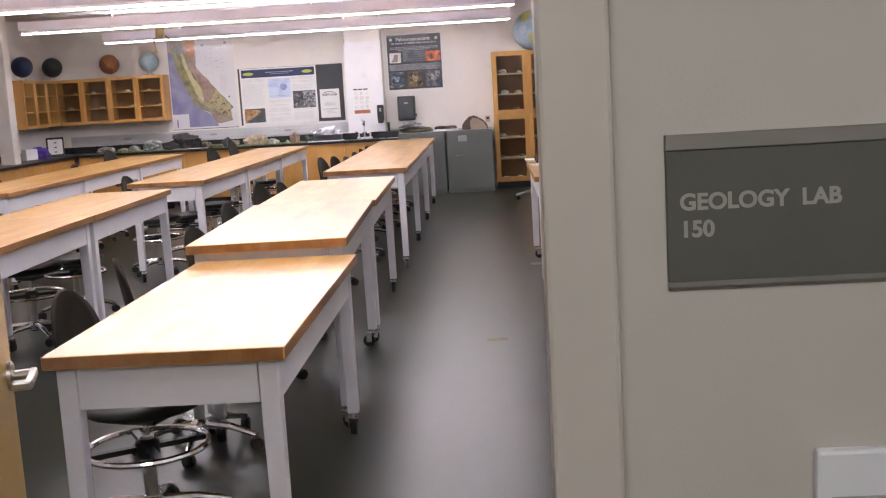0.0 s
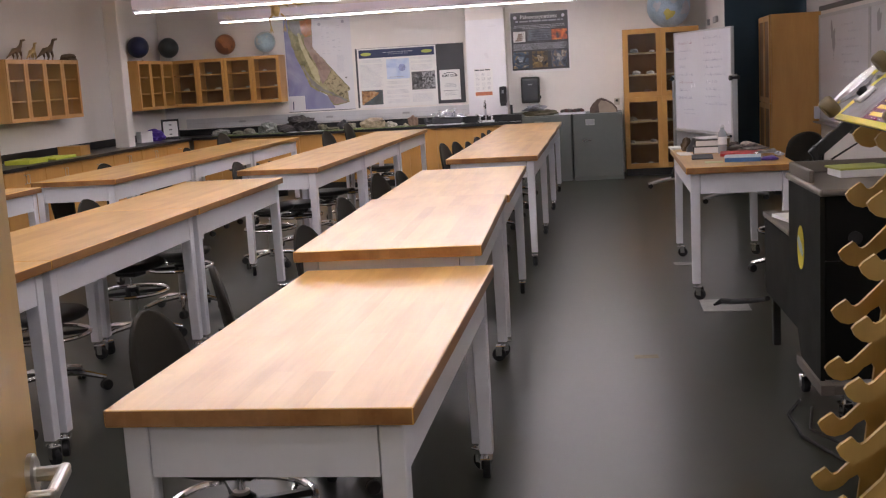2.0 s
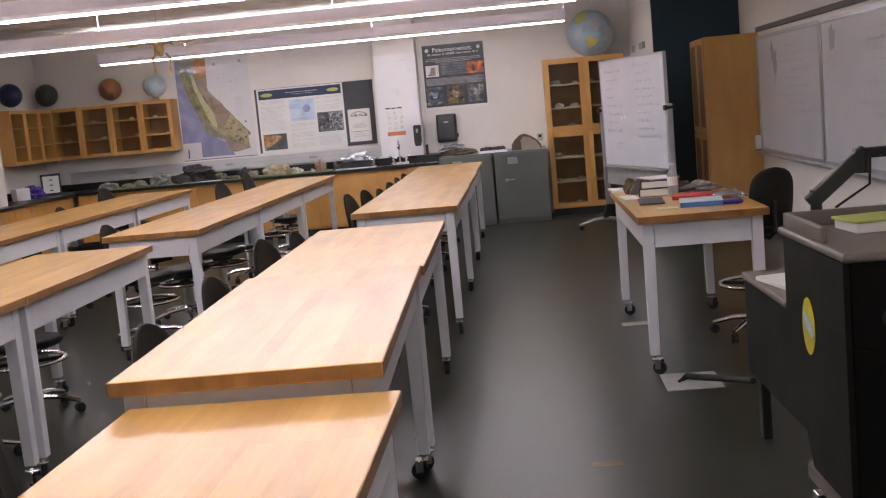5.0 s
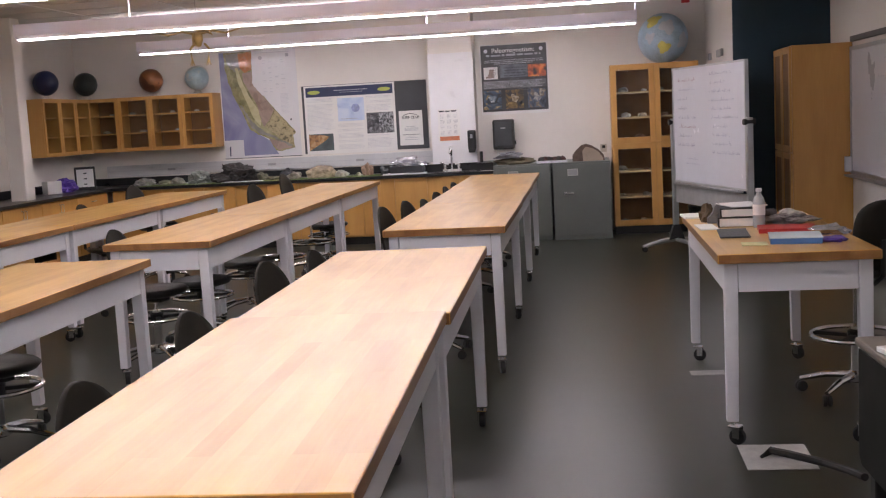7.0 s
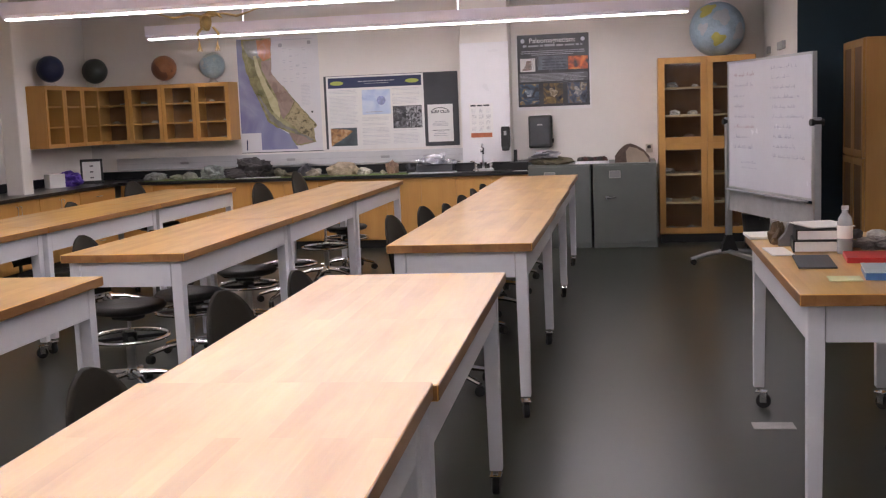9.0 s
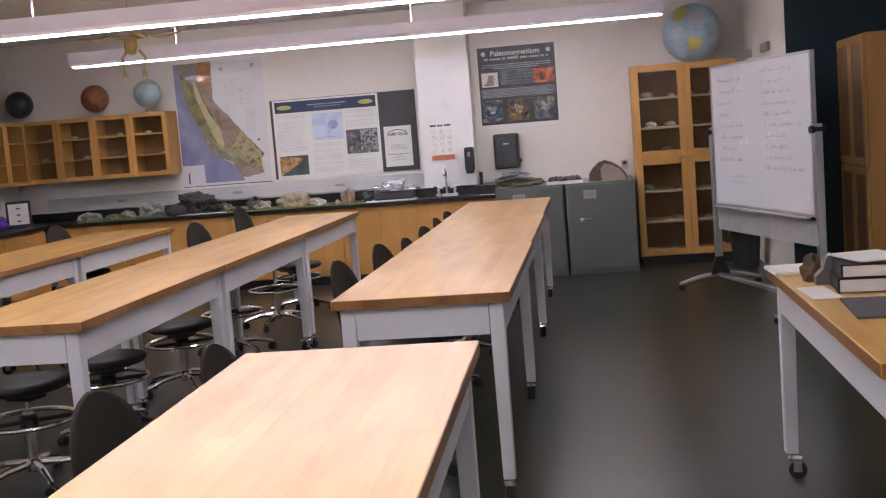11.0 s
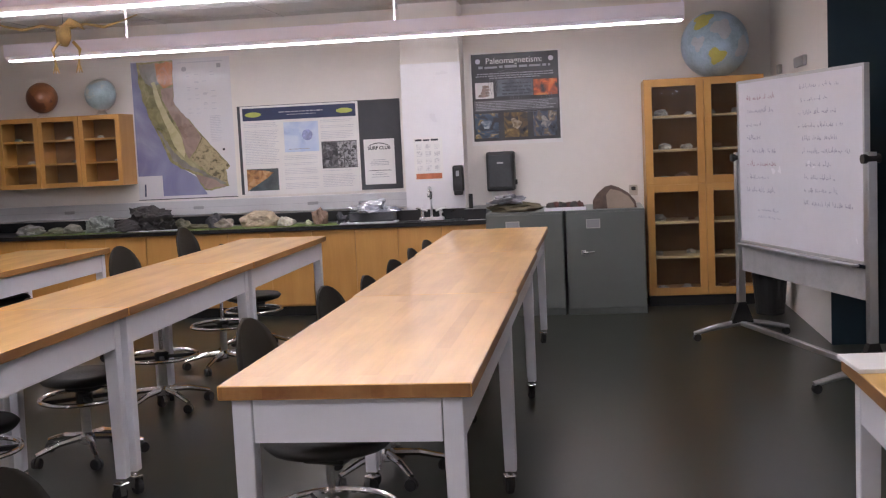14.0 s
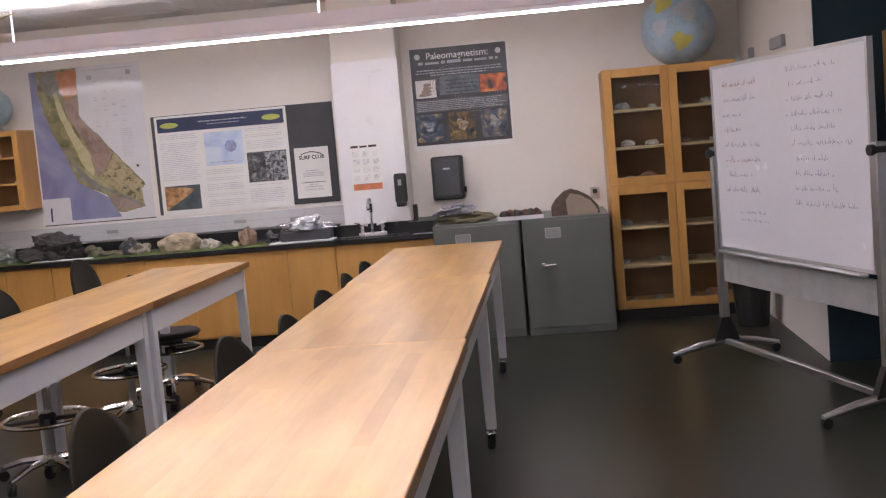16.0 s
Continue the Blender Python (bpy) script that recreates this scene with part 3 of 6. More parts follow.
# ---- cabinets ----
def door_with_pane(parent, x0, x1, z0, z1, y, m_wood, rail=0.05, handle=None):
    """Framed glass door in the plane y, front towards -y."""
    bm = bmesh.new()
    t = 0.02
    box(bm, x0, y - t, z0, x0 + rail, y, z1, bevel=0.002)
    box(bm, x1 - rail, y - t, z0, x1, y, z1, bevel=0.002)
    box(bm, x0 + rail, y - t + 0.001, z0, x1 - rail, y, z0 + rail)
    box(bm, x0 + rail, y - t + 0.001, z1 - rail, x1 - rail, y, z1)
    d = part("door", bm, m_wood, parent, "framed oak glass door")
    part("pane", bx(x0 + rail, y - 0.012, z0 + rail, x1 - rail, y - 0.008, z1 - rail), M_GLASS, d, "clear glass pane")
    return d


def wall_cabinet(n, dw, h, depth, shelves, label, rail=0.045):
    """Wall cabinet of n glass doors; origin at the lower left of its front, depth towards +y."""
    c = thing("wall_cabinet", label, "cabinet", None, "oak wall cabinets")
    w, t = n * dw, 0.02
    bm = bmesh.new()
    box(bm, 0, 0, 0, t, depth, h)
    box(bm, w - t, 0, 0, w, depth, h)
    box(bm, t, 0, 0, w - t, depth, t)
    box(bm, t, 0, h - t, w - t, depth, h)
    part("case", bm, M_OAK, c)
    part("back_panel", bx(t, depth - 0.008, t, w - t, depth - 0.001, h - t), M_DARKIN, c, "inside back panel coloured dark for the shade within")
    for i in range(1, n):
        part("divider", bx(i * dw - 0.009, 0.01, t, i * dw + 0.009, depth - 0.01, h - t), M_OAK, c)
    for k in range(shelves):
        z = h * (k + 1) / (shelves + 1)
        part("shelf", bx(t, 0.025, z - 0.009, w - t, depth - 0.01, z + 0.009), M_OAKX, c)
    for i in range(n):
        door_with_pane(c, i * dw + 0.002, (i + 1) * dw - 0.002, 0.002, h - 0.002, 0, M_OAK, rail)
    return c


wc = wall_cabinet(4, 0.435, 0.71, 0.32, 2, "oak wall cabinet with four glass doors, specimens inside")
wc.matrix_basis = pose(-6.67, 17.575, 1.33)
wl = wall_cabinet(3, 0.43, 0.71, 0.32, 2, "oak wall cabinet with glass doors on the side wall")
wl.matrix_basis = pose(-6.625, 16.25, 1.33, 0, 0, 90)
wl2 = wall_cabinet(4, 0.43, 0.71, 0.32, 2, "oak wall cabinet with glass doors, animal models on top")
wl2.matrix_basis = pose(-6.625, 12.74, 1.33, 0, 0, 90)


def base_cabinets(x0, x1, m, n, drawers=True):
    for i in range(n):
        a, b = x0 + (x1 - x0) * i / n, x0 + (x1 - x0) * (i + 1) / n
        c = thing("base_cabinet", "oak veneer base cabinet under a black worktop", "cabinet", m, "oak base cabinets")
        part("body", bx(a, 0.02, 0.1, b, 0.6, 0.825), M_OAK, c)
        part("toe_kick", bx(a, 0.08, 0, b, 0.6, 0.1), M_BASE, c)
        top = 0.82
        if drawers and i % 3 == 1:
            for k in range(4):
                z = 0.12 + k * 0.175
                d = part("drawer_front", bx(a + 0.004, 0.0, z, b - 0.004, 0.019, z + 0.168, bevel=0.002), M_OAKX, c)
                part("handle", tubed([((a + b) / 2 - 0.05, -0.002, z + 0.1), ((a + b) / 2 - 0.045, -0.03, z + 0.1), ((a + b) / 2 + 0.045, -0.03, z + 0.1), ((a + b) / 2 + 0.05, -0.002, z + 0.1)], 0.005, 6), M_STEEL, d)
        else:
            mid = (a + b) / 2
            for u, v, hx in ((a + 0.004, mid - 0.002, mid - 0.035), (mid + 0.002, b - 0.004, mid + 0.035)):
                d = part("door", bx(u, 0.0, 0.12, v, 0.019, top, bevel=0.002), M_OAK, c)
                if drawers:
                    part("handle", tubed([(hx, -0.001, 0.68), (hx, -0.028, 0.685), (hx, -0.028, 0.775), (hx, -0.001, 0.78)], 0.005, 6), M_STEEL, d)


base_cabinets(0, 5.0, pose(-6.285, 17.27, 0), 6, False)
base_cabinets(0, 7.0, pose(-6.32, 10.2, 0, 0, 0, 90), 8)
ct = thing("worktop", "black epoxy lab worktop with backsplash along two walls", "worktop")
part("top", bx(XL + 0.003, 17.24, 0.83, -1.275, YN - 0.002, 0.868, bevel=0.003), M_EPOXY, ct)
part("side_top", bx(XL + 0.003, 10.2, 0.83, -6.29, 17.237, 0.868, bevel=0.003), M_EPOXY, ct)
part("backsplash", bx(XL + 0.02, YN - 0.02, 0.87, -2.185, YN - 0.002, 0.97), M_EPOXY, ct)
part("backsplash", bx(-2.175, 17.53, 0.87, -1.495, 17.548, 0.97), M_EPOXY, ct)
part("backsplash", bx(XL + 0.002, 10.2, 0.87, XL + 0.02, YN - 0.03, 0.97), M_EPOXY, ct)
part("end_splash", bx(-1.49, 17.3, 0.87, -1.275, YN - 0.02, 0.97), M_EPOXY, ct)

# tall oak bookcase with glass doors
bc = thing("bookcase", "tall oak bookcase with four glass doors and specimens inside", "bookcase", pose(0.20, 17.33, 0))
W, H, D = 1.06, 2.08, 0.55
bm = bmesh.new()
box(bm, 0, 0, 0.1, 0.03, D, H)
box(bm, W - 0.03, 0, 0.1, W, D, H)
box(bm, 0.03, 0, 0.1, W - 0.03, D, 0.13)
box(bm, 0.03, 0, H - 0.03, W - 0.03, D, H)
box(bm, 0.03, 0.0, 1.10, W - 0.03, D, 1.16)
part("case", bm, M_OAK, bc)
# back panel takes the darkened brown, shade behind the doors put into its colour
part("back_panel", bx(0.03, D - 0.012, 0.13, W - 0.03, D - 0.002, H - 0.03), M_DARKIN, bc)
part("plinth", bx(0.01, 0.03, 0, W - 0.01, D, 0.1), M_BASE, bc)
part("divider", bx(W / 2 - 0.012, 0.012, 0.13, W / 2 + 0.012, D - 0.01, H - 0.03), M_OAK, bc)
for z in (0.45, 0.77, 1.43, 1.74):
    part("shelf", bx(0.03, 0.03, z - 0.01, W - 0.03, D - 0.02, z + 0.01), M_SHELF, bc, "pale oak shelf")
for z0, z1 in ((0.11, 1.12), (1.13, H - 0.005)):
    for a, b in ((0.005, W / 2 - 0.002), (W / 2 + 0.002, W - 0.005)):
        d = door_with_pane(bc, a, b, z0, z1, -0.001, M_OAK, 0.065)


def file_cabinet(m, label):
    c = thing("file_cabinet", label, "cabinet", m, "grey metal file cabinets")
    w, h, d = 0.70, 0.94, 0.90
    part("body", bx(0.002, 0.012, 0.0, w - 0.002, d, h, bevel=0.006, seg=2), M_GREYMET, c)
    door = part("door", bx(0.012, 0.0, 0.06, w - 0.012, 0.014, h - 0.02, bevel=0.003), M_GREYMET, c)
    bm = bmesh.new()
    for a in ((0.18, 0.78, 0.305, 0.786), (0.18, 0.856, 0.305, 0.862), (0.18, 0.786, 0.187, 0.856), (0.298, 0.786, 0.305, 0.856)):
        box(bm, a[0], -0.006, a[1], a[2], 0.0, a[3])
    part("label_holder", bm, M_STEEL, door)
    part("label", bx(0.187, -0.002, 0.786, 0.298, 0.0, 0.856), M_GREYPL, door)
    hd = bmesh.new()
    box(hd, 0.13, -0.012, 0.545, 0.17, 0.0, 0.585, bevel=0.003)
    tube(hd, [(0.15, -0.01, 0.565), (0.15, -0.035, 0.565), (0.25, -0.035, 0.57)], 0.009)
    part("handle", hd, M_CHROME, door)


file_cabinet(pose(-1.255, 16.97, 0), "grey-green metal cabinet with rocks on top")
file_cabinet(pose(-0.535, 16.95, 0), "grey-green metal cabinet with chrome handle beside the bookcase")


# ---- doorway: leaf, sign, switch ----
hx, hy = OX0 + 0.005, YS - 0.01
ang = math.degrees(math.atan2(2.86 - hy, -1.034 - hx))
dl = tagged(new("door_1"), "light birch veneer door standing open into the lab", "door", kind="structure")
dl.matrix_basis = pose(hx, hy, 0, 0, 0, ang)
part("leaf", bx(0, -0.045, 0.008, 0.915, 0.0, OH - 0.006, bevel=0.002), M_DOOR, dl)
part("rose", lathed([(0.034, 0), (0.034, 0.008), (0.028, 0.012)], 24, Matrix.Translation((0.848, -0.045, 1.0)) @ Matrix.Rotation(math.pi / 2, 4, "X")), M_STEEL, dl, "brushed steel rose", smooth=False)
lever = bmesh.new()
tube(lever, [(0.848, -0.05, 1.0), (0.848, -0.10, 1.0)], 0.012, 12)
box(lever, 0.735, -0.108, 0.99, 0.862, -0.09, 1.012, bevel=0.006, seg=2)
box(lever, 0.727, -0.105, 0.99, 0.745, -0.062, 1.012, bevel=0.006, seg=2)
part("lever", lever, M_STEEL, dl, "brushed steel lever handle")
part("latch_plate", bx(0.9152, -0.034, 0.90, 0.9165, -0.010, 1.08), M_STEEL, dl)
for z in (0.2, 1.05, 1.9):
    part("hinge", tubed([(-0.004, 0.004, z), (-0.004, 0.004, z + 0.11)], 0.008), M_STEEL, dl)

sg = thing("room_sign", "grey plastic room sign with raised lettering on the corridor wall", "sign", pose(0.1515, YC, 0))
part("plate", bx(0.212, -0.008, 1.326, 0.545, -0.0005, 1.51, bevel=0.002), M_SIGN, sg)
part("top_bar", bx(0.212, -0.011, 1.495, 0.545, -0.0005, 1.515, bevel=0.001), M_SIGNBAR, sg, "aluminium bar along the top")
part("bottom_bar", bx(0.212, -0.010, 1.321, 0.545, -0.0005, 1.3275), M_SIGNBAR, sg)
UP = Matrix.Rotation(math.pi / 2, 4, "X")
words("lettering", "GEOLOGY  LAB", 0.0288, M_LETTER, Matrix.Translation((0.2285, -0.0085, 1.4285)) @ UP, sg, "LEFT", 0.001, 0.0009)
words("lettering", "150", 0.0288, M_LETTER, Matrix.Translation((0.2285, -0.0085, 1.394)) @ UP, sg, "LEFT", 0.001, 0.0009)
sw = thing("wall_plate", "white wall plate with a grey reader on the corridor wall", "wall plate", pose(0.147, YC, -0.007))
part("plate", bx(0.398, -0.02, 0.95, 0.50, -0.0005, 1.107, bevel=0.006, seg=2), M_WHITE, sw)
part("reader", bx(0.414, -0.024, 0.96, 0.487, -0.0195, 1.045, bevel=0.003), M_GREYPL, sw, "grey reader face")


# ---- skateboard rack by the entrance ----
def rack_plate(parent, y, x):
    out = []
    for k in range(8):
        z = 0.003 + 0.1845 * k
        # rounded underside of the hook, its upturned tip and the notch behind it
        out += [(0.118, z + 0.042), (0.102, z + 0.021), (0.082, z + 0.007), (0.056, z), (0.032, z + 0.006), (0.013, z + 0.021), (0.001, z + 0.043), (0.010, z + 0.056), (0.040, z + 0.079), (0.048, z + 0.074), (0.060, z + 0.060), (0.070, z + 0.057), (0.082, z + 0.064)]
        if k < 7:
            # slot running up into the plate
            out += [(0.142, z + 0.132), (0.152, z + 0.15), (0.152, z + 0.225), (0.142, z + 0.242)]
    out += [(0.16, 1.46), (0.30, 1.46), (0.46, 1.30), (0.50, 0.6), (0.50, 0.0), (0.16, 0.0)]
    bm = slab(out, 0.018, Matrix.Translation((x, y, 0)) @ Matrix.Rotation(math.pi / 2, 4, "X"))
    part("side_plate", bm, M_PLY, parent, "plywood plate cut with a column of hooks")


rk = thing("skateboard_rack", "plywood skateboard rack with hooked slots by the entrance", "rack", pose(0.082, -0.10, 0))
rack_plate(rk, 4.91, 0.555)
rack_plate(rk, 4.67, 0.565)
for z in (0.12, 0.75, 1.28):
    part("cross_rail", bx(0.80, 4.67, z, 0.82, 4.892, z + 0.07), M_PLY, rk)
part("foot", slab([(0, 0), (0.28, 0), (0.25, 0.02), (0.09, 0.20), (0.06, 0.20)], 0.018, Matrix.Translation((0.70, 4.65, 0)) @ Matrix.Rotation(-math.pi / 2, 4, "Z") @ Matrix.Rotation(math.pi / 2, 4, "X")), M_PLY, rk)
part("foot", slab([(0, 0), (0.28, 0), (0.25, 0.02), (0.09, 0.20), (0.06, 0.20)], 0.018, Matrix.Translation((0.95, 4.93, 0)) @ Matrix.Rotation(math.pi / 2, 4, "Z") @ Matrix.Rotation(math.pi / 2, 4, "X")), M_PLY, rk)


# the rack leans away from the aisle
lean = Matrix(((1, 0, 0.115, -0.098), (0, 1, 0, 0), (0, 0, 1, 0), (0, 0, 0, 1)))
for piece in rk.children:
    piece.data.transform(lean)


M_DECK1 = mat("deck_silver_print", (0.42, 0.42, 0.45), 0.15, 0.3, var=0.3, scale=9)
M_DECK2 = mat("deck_purple_red_print", (0.28, 0.04, 0.12), 0.15, var=0.4, scale=9)
M_DECK3 = mat("deck_blue_print", (0.03, 0.16, 0.38), 0.15, var=0.2, scale=9)
M_WHEEL = mat("dirty_olive_wheel", (0.16, 0.12, 0.055), 0.6, var=0.2, scale=20)


def skateboard(m, long=0.86):
    """Deck along y, underside towards +z."""
    s = thing("skateboard", "skateboard with bright printed underside and worn olive wheels in the rack", "skateboard", m)
    n, half = 24, 0.105
    ol = []
    for k in range(n):
        a = 2 * math.pi * k / n
        c, d = math.cos(a), math.sin(a)
        ol.append((half * max(-1, min(1, 1.5 * c)), (long / 2 - half * 0.9) * (1 if d > 0 else -1) * min(1, abs(d) * 9) * 1 + half * 0.9 * d))
    part("deck", slab(ol, 0.011), M_BLACK, s)
    part("edge_print", slab([(x * 1.01, y * 1.003) for x, y in ol], 0.006, Matrix.Translation((0, 0, 0.006))), M_YELLOW, s, "yellow printed rim")
    for nm, y0, y1, mm in (("print", -0.50, -0.30, M_DECK3), ("print", -0.30, -0.12, M_DECK1), ("print", -0.12, 0.20, M_DECK2), ("print", 0.20, 0.50, M_DECK1)):
        part(nm, bx(-0.085, y0, 0.0125, 0.085, y1, 0.0135), mm, s)
    for k in range(5):
        part("print_bar", bx(-0.07 + 0.03 * k, -0.10 + 0.012 * k, 0.014, -0.055 + 0.03 * k, 0.16, 0.0146), M_YELLOW, s)
    part("print_oval", lathed([(0, 0.014), (0.05, 0.014), (0.05, 0.0146), (0, 0.0146)], 24, Matrix.Translation((0, -0.27, 0)) @ Matrix.Diagonal((1, 1.2, 1, 1))), M_PAPER, s, "white printed oval")
    for yy in (-0.40, 0.43):
        t = part("truck", bx(-0.035, yy - 0.03, 0.0136, 0.035, yy + 0.03, 0.03, bevel=0.004), M_STEEL, s)
        part("hanger", tubed([(-0.105, yy, 0.065), (-0.03, yy, 0.06), (0.03, yy, 0.06), (0.105, yy, 0.065)], [0.008, 0.02, 0.02, 0.008], 10), M_CHROME, t)
        part("bushing", lathed([(0.016, 0.028), (0.02, 0.045), (0.014, 0.062)], 14, Matrix.Translation((0, yy, 0))), M_BLACK, t)
        for sx in (-1, 1):
            part("wheel", lathed([(0.012, -0.02), (0.028, -0.022), (0.034, -0.012), (0.034, 0.012), (0.028, 0.022), (0.012, 0.02)], 18, Matrix.Translation((sx * 0.105, yy, 0.065)) @ Matrix.Rotation(math.pi / 2, 4, "Y")), M_WHEEL, t, smooth=True)
    return s


# leaning in the top slot: width along the slot, underside towards the room
skateboard(Matrix.Translation((0.777, 4.52, 1.435)) @ Matrix.Rotation(math.radians(-40), 4, "Y"), 1.12)


# ---- lectern ----
lc = thing("lectern", "black rolling lectern with taupe worktop, lower side shelf and oval decal", "lectern", pose(0.287, -0.098, 0, 0, 0, 1.5))
part("body", bx(0.735, 6.20, 0.172, 1.42, 6.70, 0.70, bevel=0.004), M_DARKCOAT, lc)
part("upper_body", bx(0.735, 6.20, 0.702, 1.42, 6.86, 0.985, bevel=0.004), M_DARKCOAT, lc)
part("side_panel", slab([(6.19, 0.172), (6.62, 0.172), (6.70, 0.29), (7.58, 0.29), (7.61, 0.32), (7.61, 0.70), (6.90, 0.70), (6.90, 0.985), (6.19, 0.985)], 0.02, Matrix(((0, 0, 1, 0.712), (1, 0, 0, 0), (0, 1, 0, 0), (0, 0, 0, 1)))), M_DARKSIDE, lc, "dark laminate side panel")
top = part("top", bx(0.705, 6.16, 0.987, 1.46, 6.96, 1.017, bevel=0.012, seg=3), M_TAUPE, lc, "taupe laminate top")
part("lip", bx(0.715, 6.88, 1.018, 1.42, 6.905, 1.075, bevel=0.006, seg=2), M_TAUPE, top)
part("lip", bx(0.715, 6.42, 1.018, 0.737, 6.879, 1.075, bevel=0.006, seg=2), M_TAUPE, top)
part("lower_shelf", bx(0.708, 6.905, 0.703, 1.40, 7.65, 0.735, bevel=0.01, seg=2), M_TAUPE, lc, "taupe laminate lower shelf")
part("pull_out_shelf", bx(0.99, 5.80, 0.955, 1.45, 6.158, 0.98, bevel=0.012, seg=2), M_TAUPE, lc, "taupe pull-out shelf")
part("bracket", bx(1.02, 6.17, 0.66, 1.045, 6.197, 0.953), M_STEEL, lc, "steel shelf bracket")
leg = part("leg_post", bx(0.734, 7.49, 0.0, 0.774, 7.55, 0.60, bevel=0.004), M_BLACK, lc)
base = part("base_bar", slab([(0.70, 6.12), (0.755, 6.12), (0.755, 6.66), (0.74, 6.70), (0.715, 6.70), (0.70, 6.66)], 0.045, Matrix.Translation((0, 0, 0.126))), M_TAUPE, lc, "pale taupe base bar")
base2 = part("base_bar", bx(0.756, 6.125, 0.126, 1.42, 6.18, 0.170, bevel=0.004), M_TAUPE, lc, "pale taupe base bar")
for par, (x, y) in ((base, (0.73, 6.58)), (base2, (0.80, 6.15)), (base2, (1.38, 6.15))):
    caster(par, x, y)
part("grommet", lathed([(0.03, 0), (0.03, 0.004), (0.02, 0.006)], 18, Matrix.Translation((0.86, 6.199, 0.80)) @ Matrix.Rotation(math.pi / 2, 4, "X")), M_RUBBER, lc)
dc = part("decal", lathed([(0, 0), (0.105, 0), (0.105, 0.002), (0, 0.002)], 32, Matrix.Translation((0.711, 6.60, 0.70)) @ Matrix.Rotation(-math.pi / 2, 4, "Y") @ Matrix.Diagonal((0.98, 0.72, 1, 1))), M_YELLOW, lc, "yellow oval decal")
part("decal_band", slab([(-0.10, -0.012), (-0.06, -0.04), (0.06, -0.035), (0.10, -0.005), (0.07, 0.035), (-0.05, 0.03)], 0.002, Matrix.Translation((0.708, 6.60, 0.712)) @ Matrix(((0, 0, -1, 0), (-0.62, 0.3, 0, 0), (-0.3, 0.85, 0, 0), (0, 0, 0, 1)))), M_PALEBLUE, dc, "pale blue band across the decal")

arm = part("monitor_arm", bx(0.825, 6.93, 0.89, 0.905, 6.99, 0.985, bevel=0.006), M_BLACK, lc, "black articulated monitor arm")
part("post", tubed([(0.865, 6.985, 0.975), (0.865, 6.985, 1.143)], 0.022, 14), M_BLACK, arm)
lower = bmesh.new()
box(lower, -0.02, -0.02, -0.03, 0.27, 0.02, 0.03, bevel=0.008, seg=2, m=Matrix.Translation((0.855, 6.985, 1.103)) @ Matrix.Rotation(math.radians(-40), 4, "Y"))
part("lower_arm", lower, M_BLACK, arm)
part("joint", tubed([(1.045, 6.985, 1.193), (1.045, 6.985, 1.288)], 0.026, 14), M_BLACK, arm)
part("upper_arm", bx(1.015, 6.962, 1.248, 1.325, 7.008, 1.288, bevel=0.008, seg=2), M_BLACK, arm)
part("cable", tubed([(1.065, 6.955, 1.253), (1.055, 6.94, 1.153), (1.005, 6.94, 1.123), (0.925, 6.945, 1.073)], 0.005, 6), M_RUBBER, arm)
mon = part("monitor", bx(1.115, 6.86, 1.173, 1.625, 6.895, 1.473, bevel=0.01, seg=2), M_GREYPL, lc, "dark grey monitor on the arm")
part("mount", bx(1.245, 6.896, 1.233, 1.345, 6.975, 1.313, bevel=0.004), M_BLACK, mon)


def sheaf(name, x, y, z, w, d, h, turn, material, label, category="papers", extra=None):
    t = thing(name, label, category, pose(x, y, z, 0, 0, turn))
    part("block", bx(-w / 2, -d / 2, 0, w / 2, d / 2, h, bevel=min(0.002, h / 3)), material, t)
    if extra:
        part("cover", bx(-w / 2 - 0.003, -d / 2 - 0.003, h, w / 2 + 0.003, d / 2 + 0.003, h + 0.004), extra, t)
    return t


sheaf("paper_stack", 1.11, 6.62, 1.018, 0.24, 0.20, 0.034, 6, M_PAPER, "stack of white papers under a lime folder on the lectern")
sheaf("folder", 1.10, 6.62, 1.0525, 0.24, 0.20, 0.010, 10, mat("dull_lime_card", (0.36, 0.40, 0.09), 0.6), "lime green folder on the lectern papers", "folder")
sheaf("notebook", 0.975, 7.20, 0.736, 0.28, 0.30, 0.018, 12, M_PAPER, "open white notebook on the lower lectern shelf", "notebook")
dr = thing("drink_can", "small dark purple can with a yellow band on the lectern", "can", pose(1.235, 6.40, 1.0175))
part("body", lathed([(0.022, 0), (0.026, 0.006), (0.026, 0.10), (0.021, 0.11), (0, 0.108)], 20), M_PURPLE, dr, smooth=False)
part("band", lathed([(0.0262, 0.012), (0.0265, 0.013), (0.0265, 0.034), (0.0262, 0.035)], 20), M_YELLOW, dr, "yellow printed band")
cb = thing("floor_cable", "black cables lying on the floor by the lectern", "cable", pose(0.085, -0.05, 0))
part("cable", tubed([(0.70, 6.4, 0.008), (0.62, 6.2, 0.008), (0.63, 5.9, 0.008), (0.75, 5.6, 0.008), (0.98, 5.4, 0.008), (1.3, 5.35, 0.008)], 0.008, 6), M_RUBBER, cb)
part("cable", tubed([(0.74, 6.3, 0.007), (0.68, 6.0, 0.007), (0.80, 5.75, 0.007), (1.1, 5.6, 0.007)], 0.006, 6), M_RUBBER, cb)
ped = thing("cable_loop", "flat black cable end reaching over the floor sheet", "cable", pose(0, 0, 0))
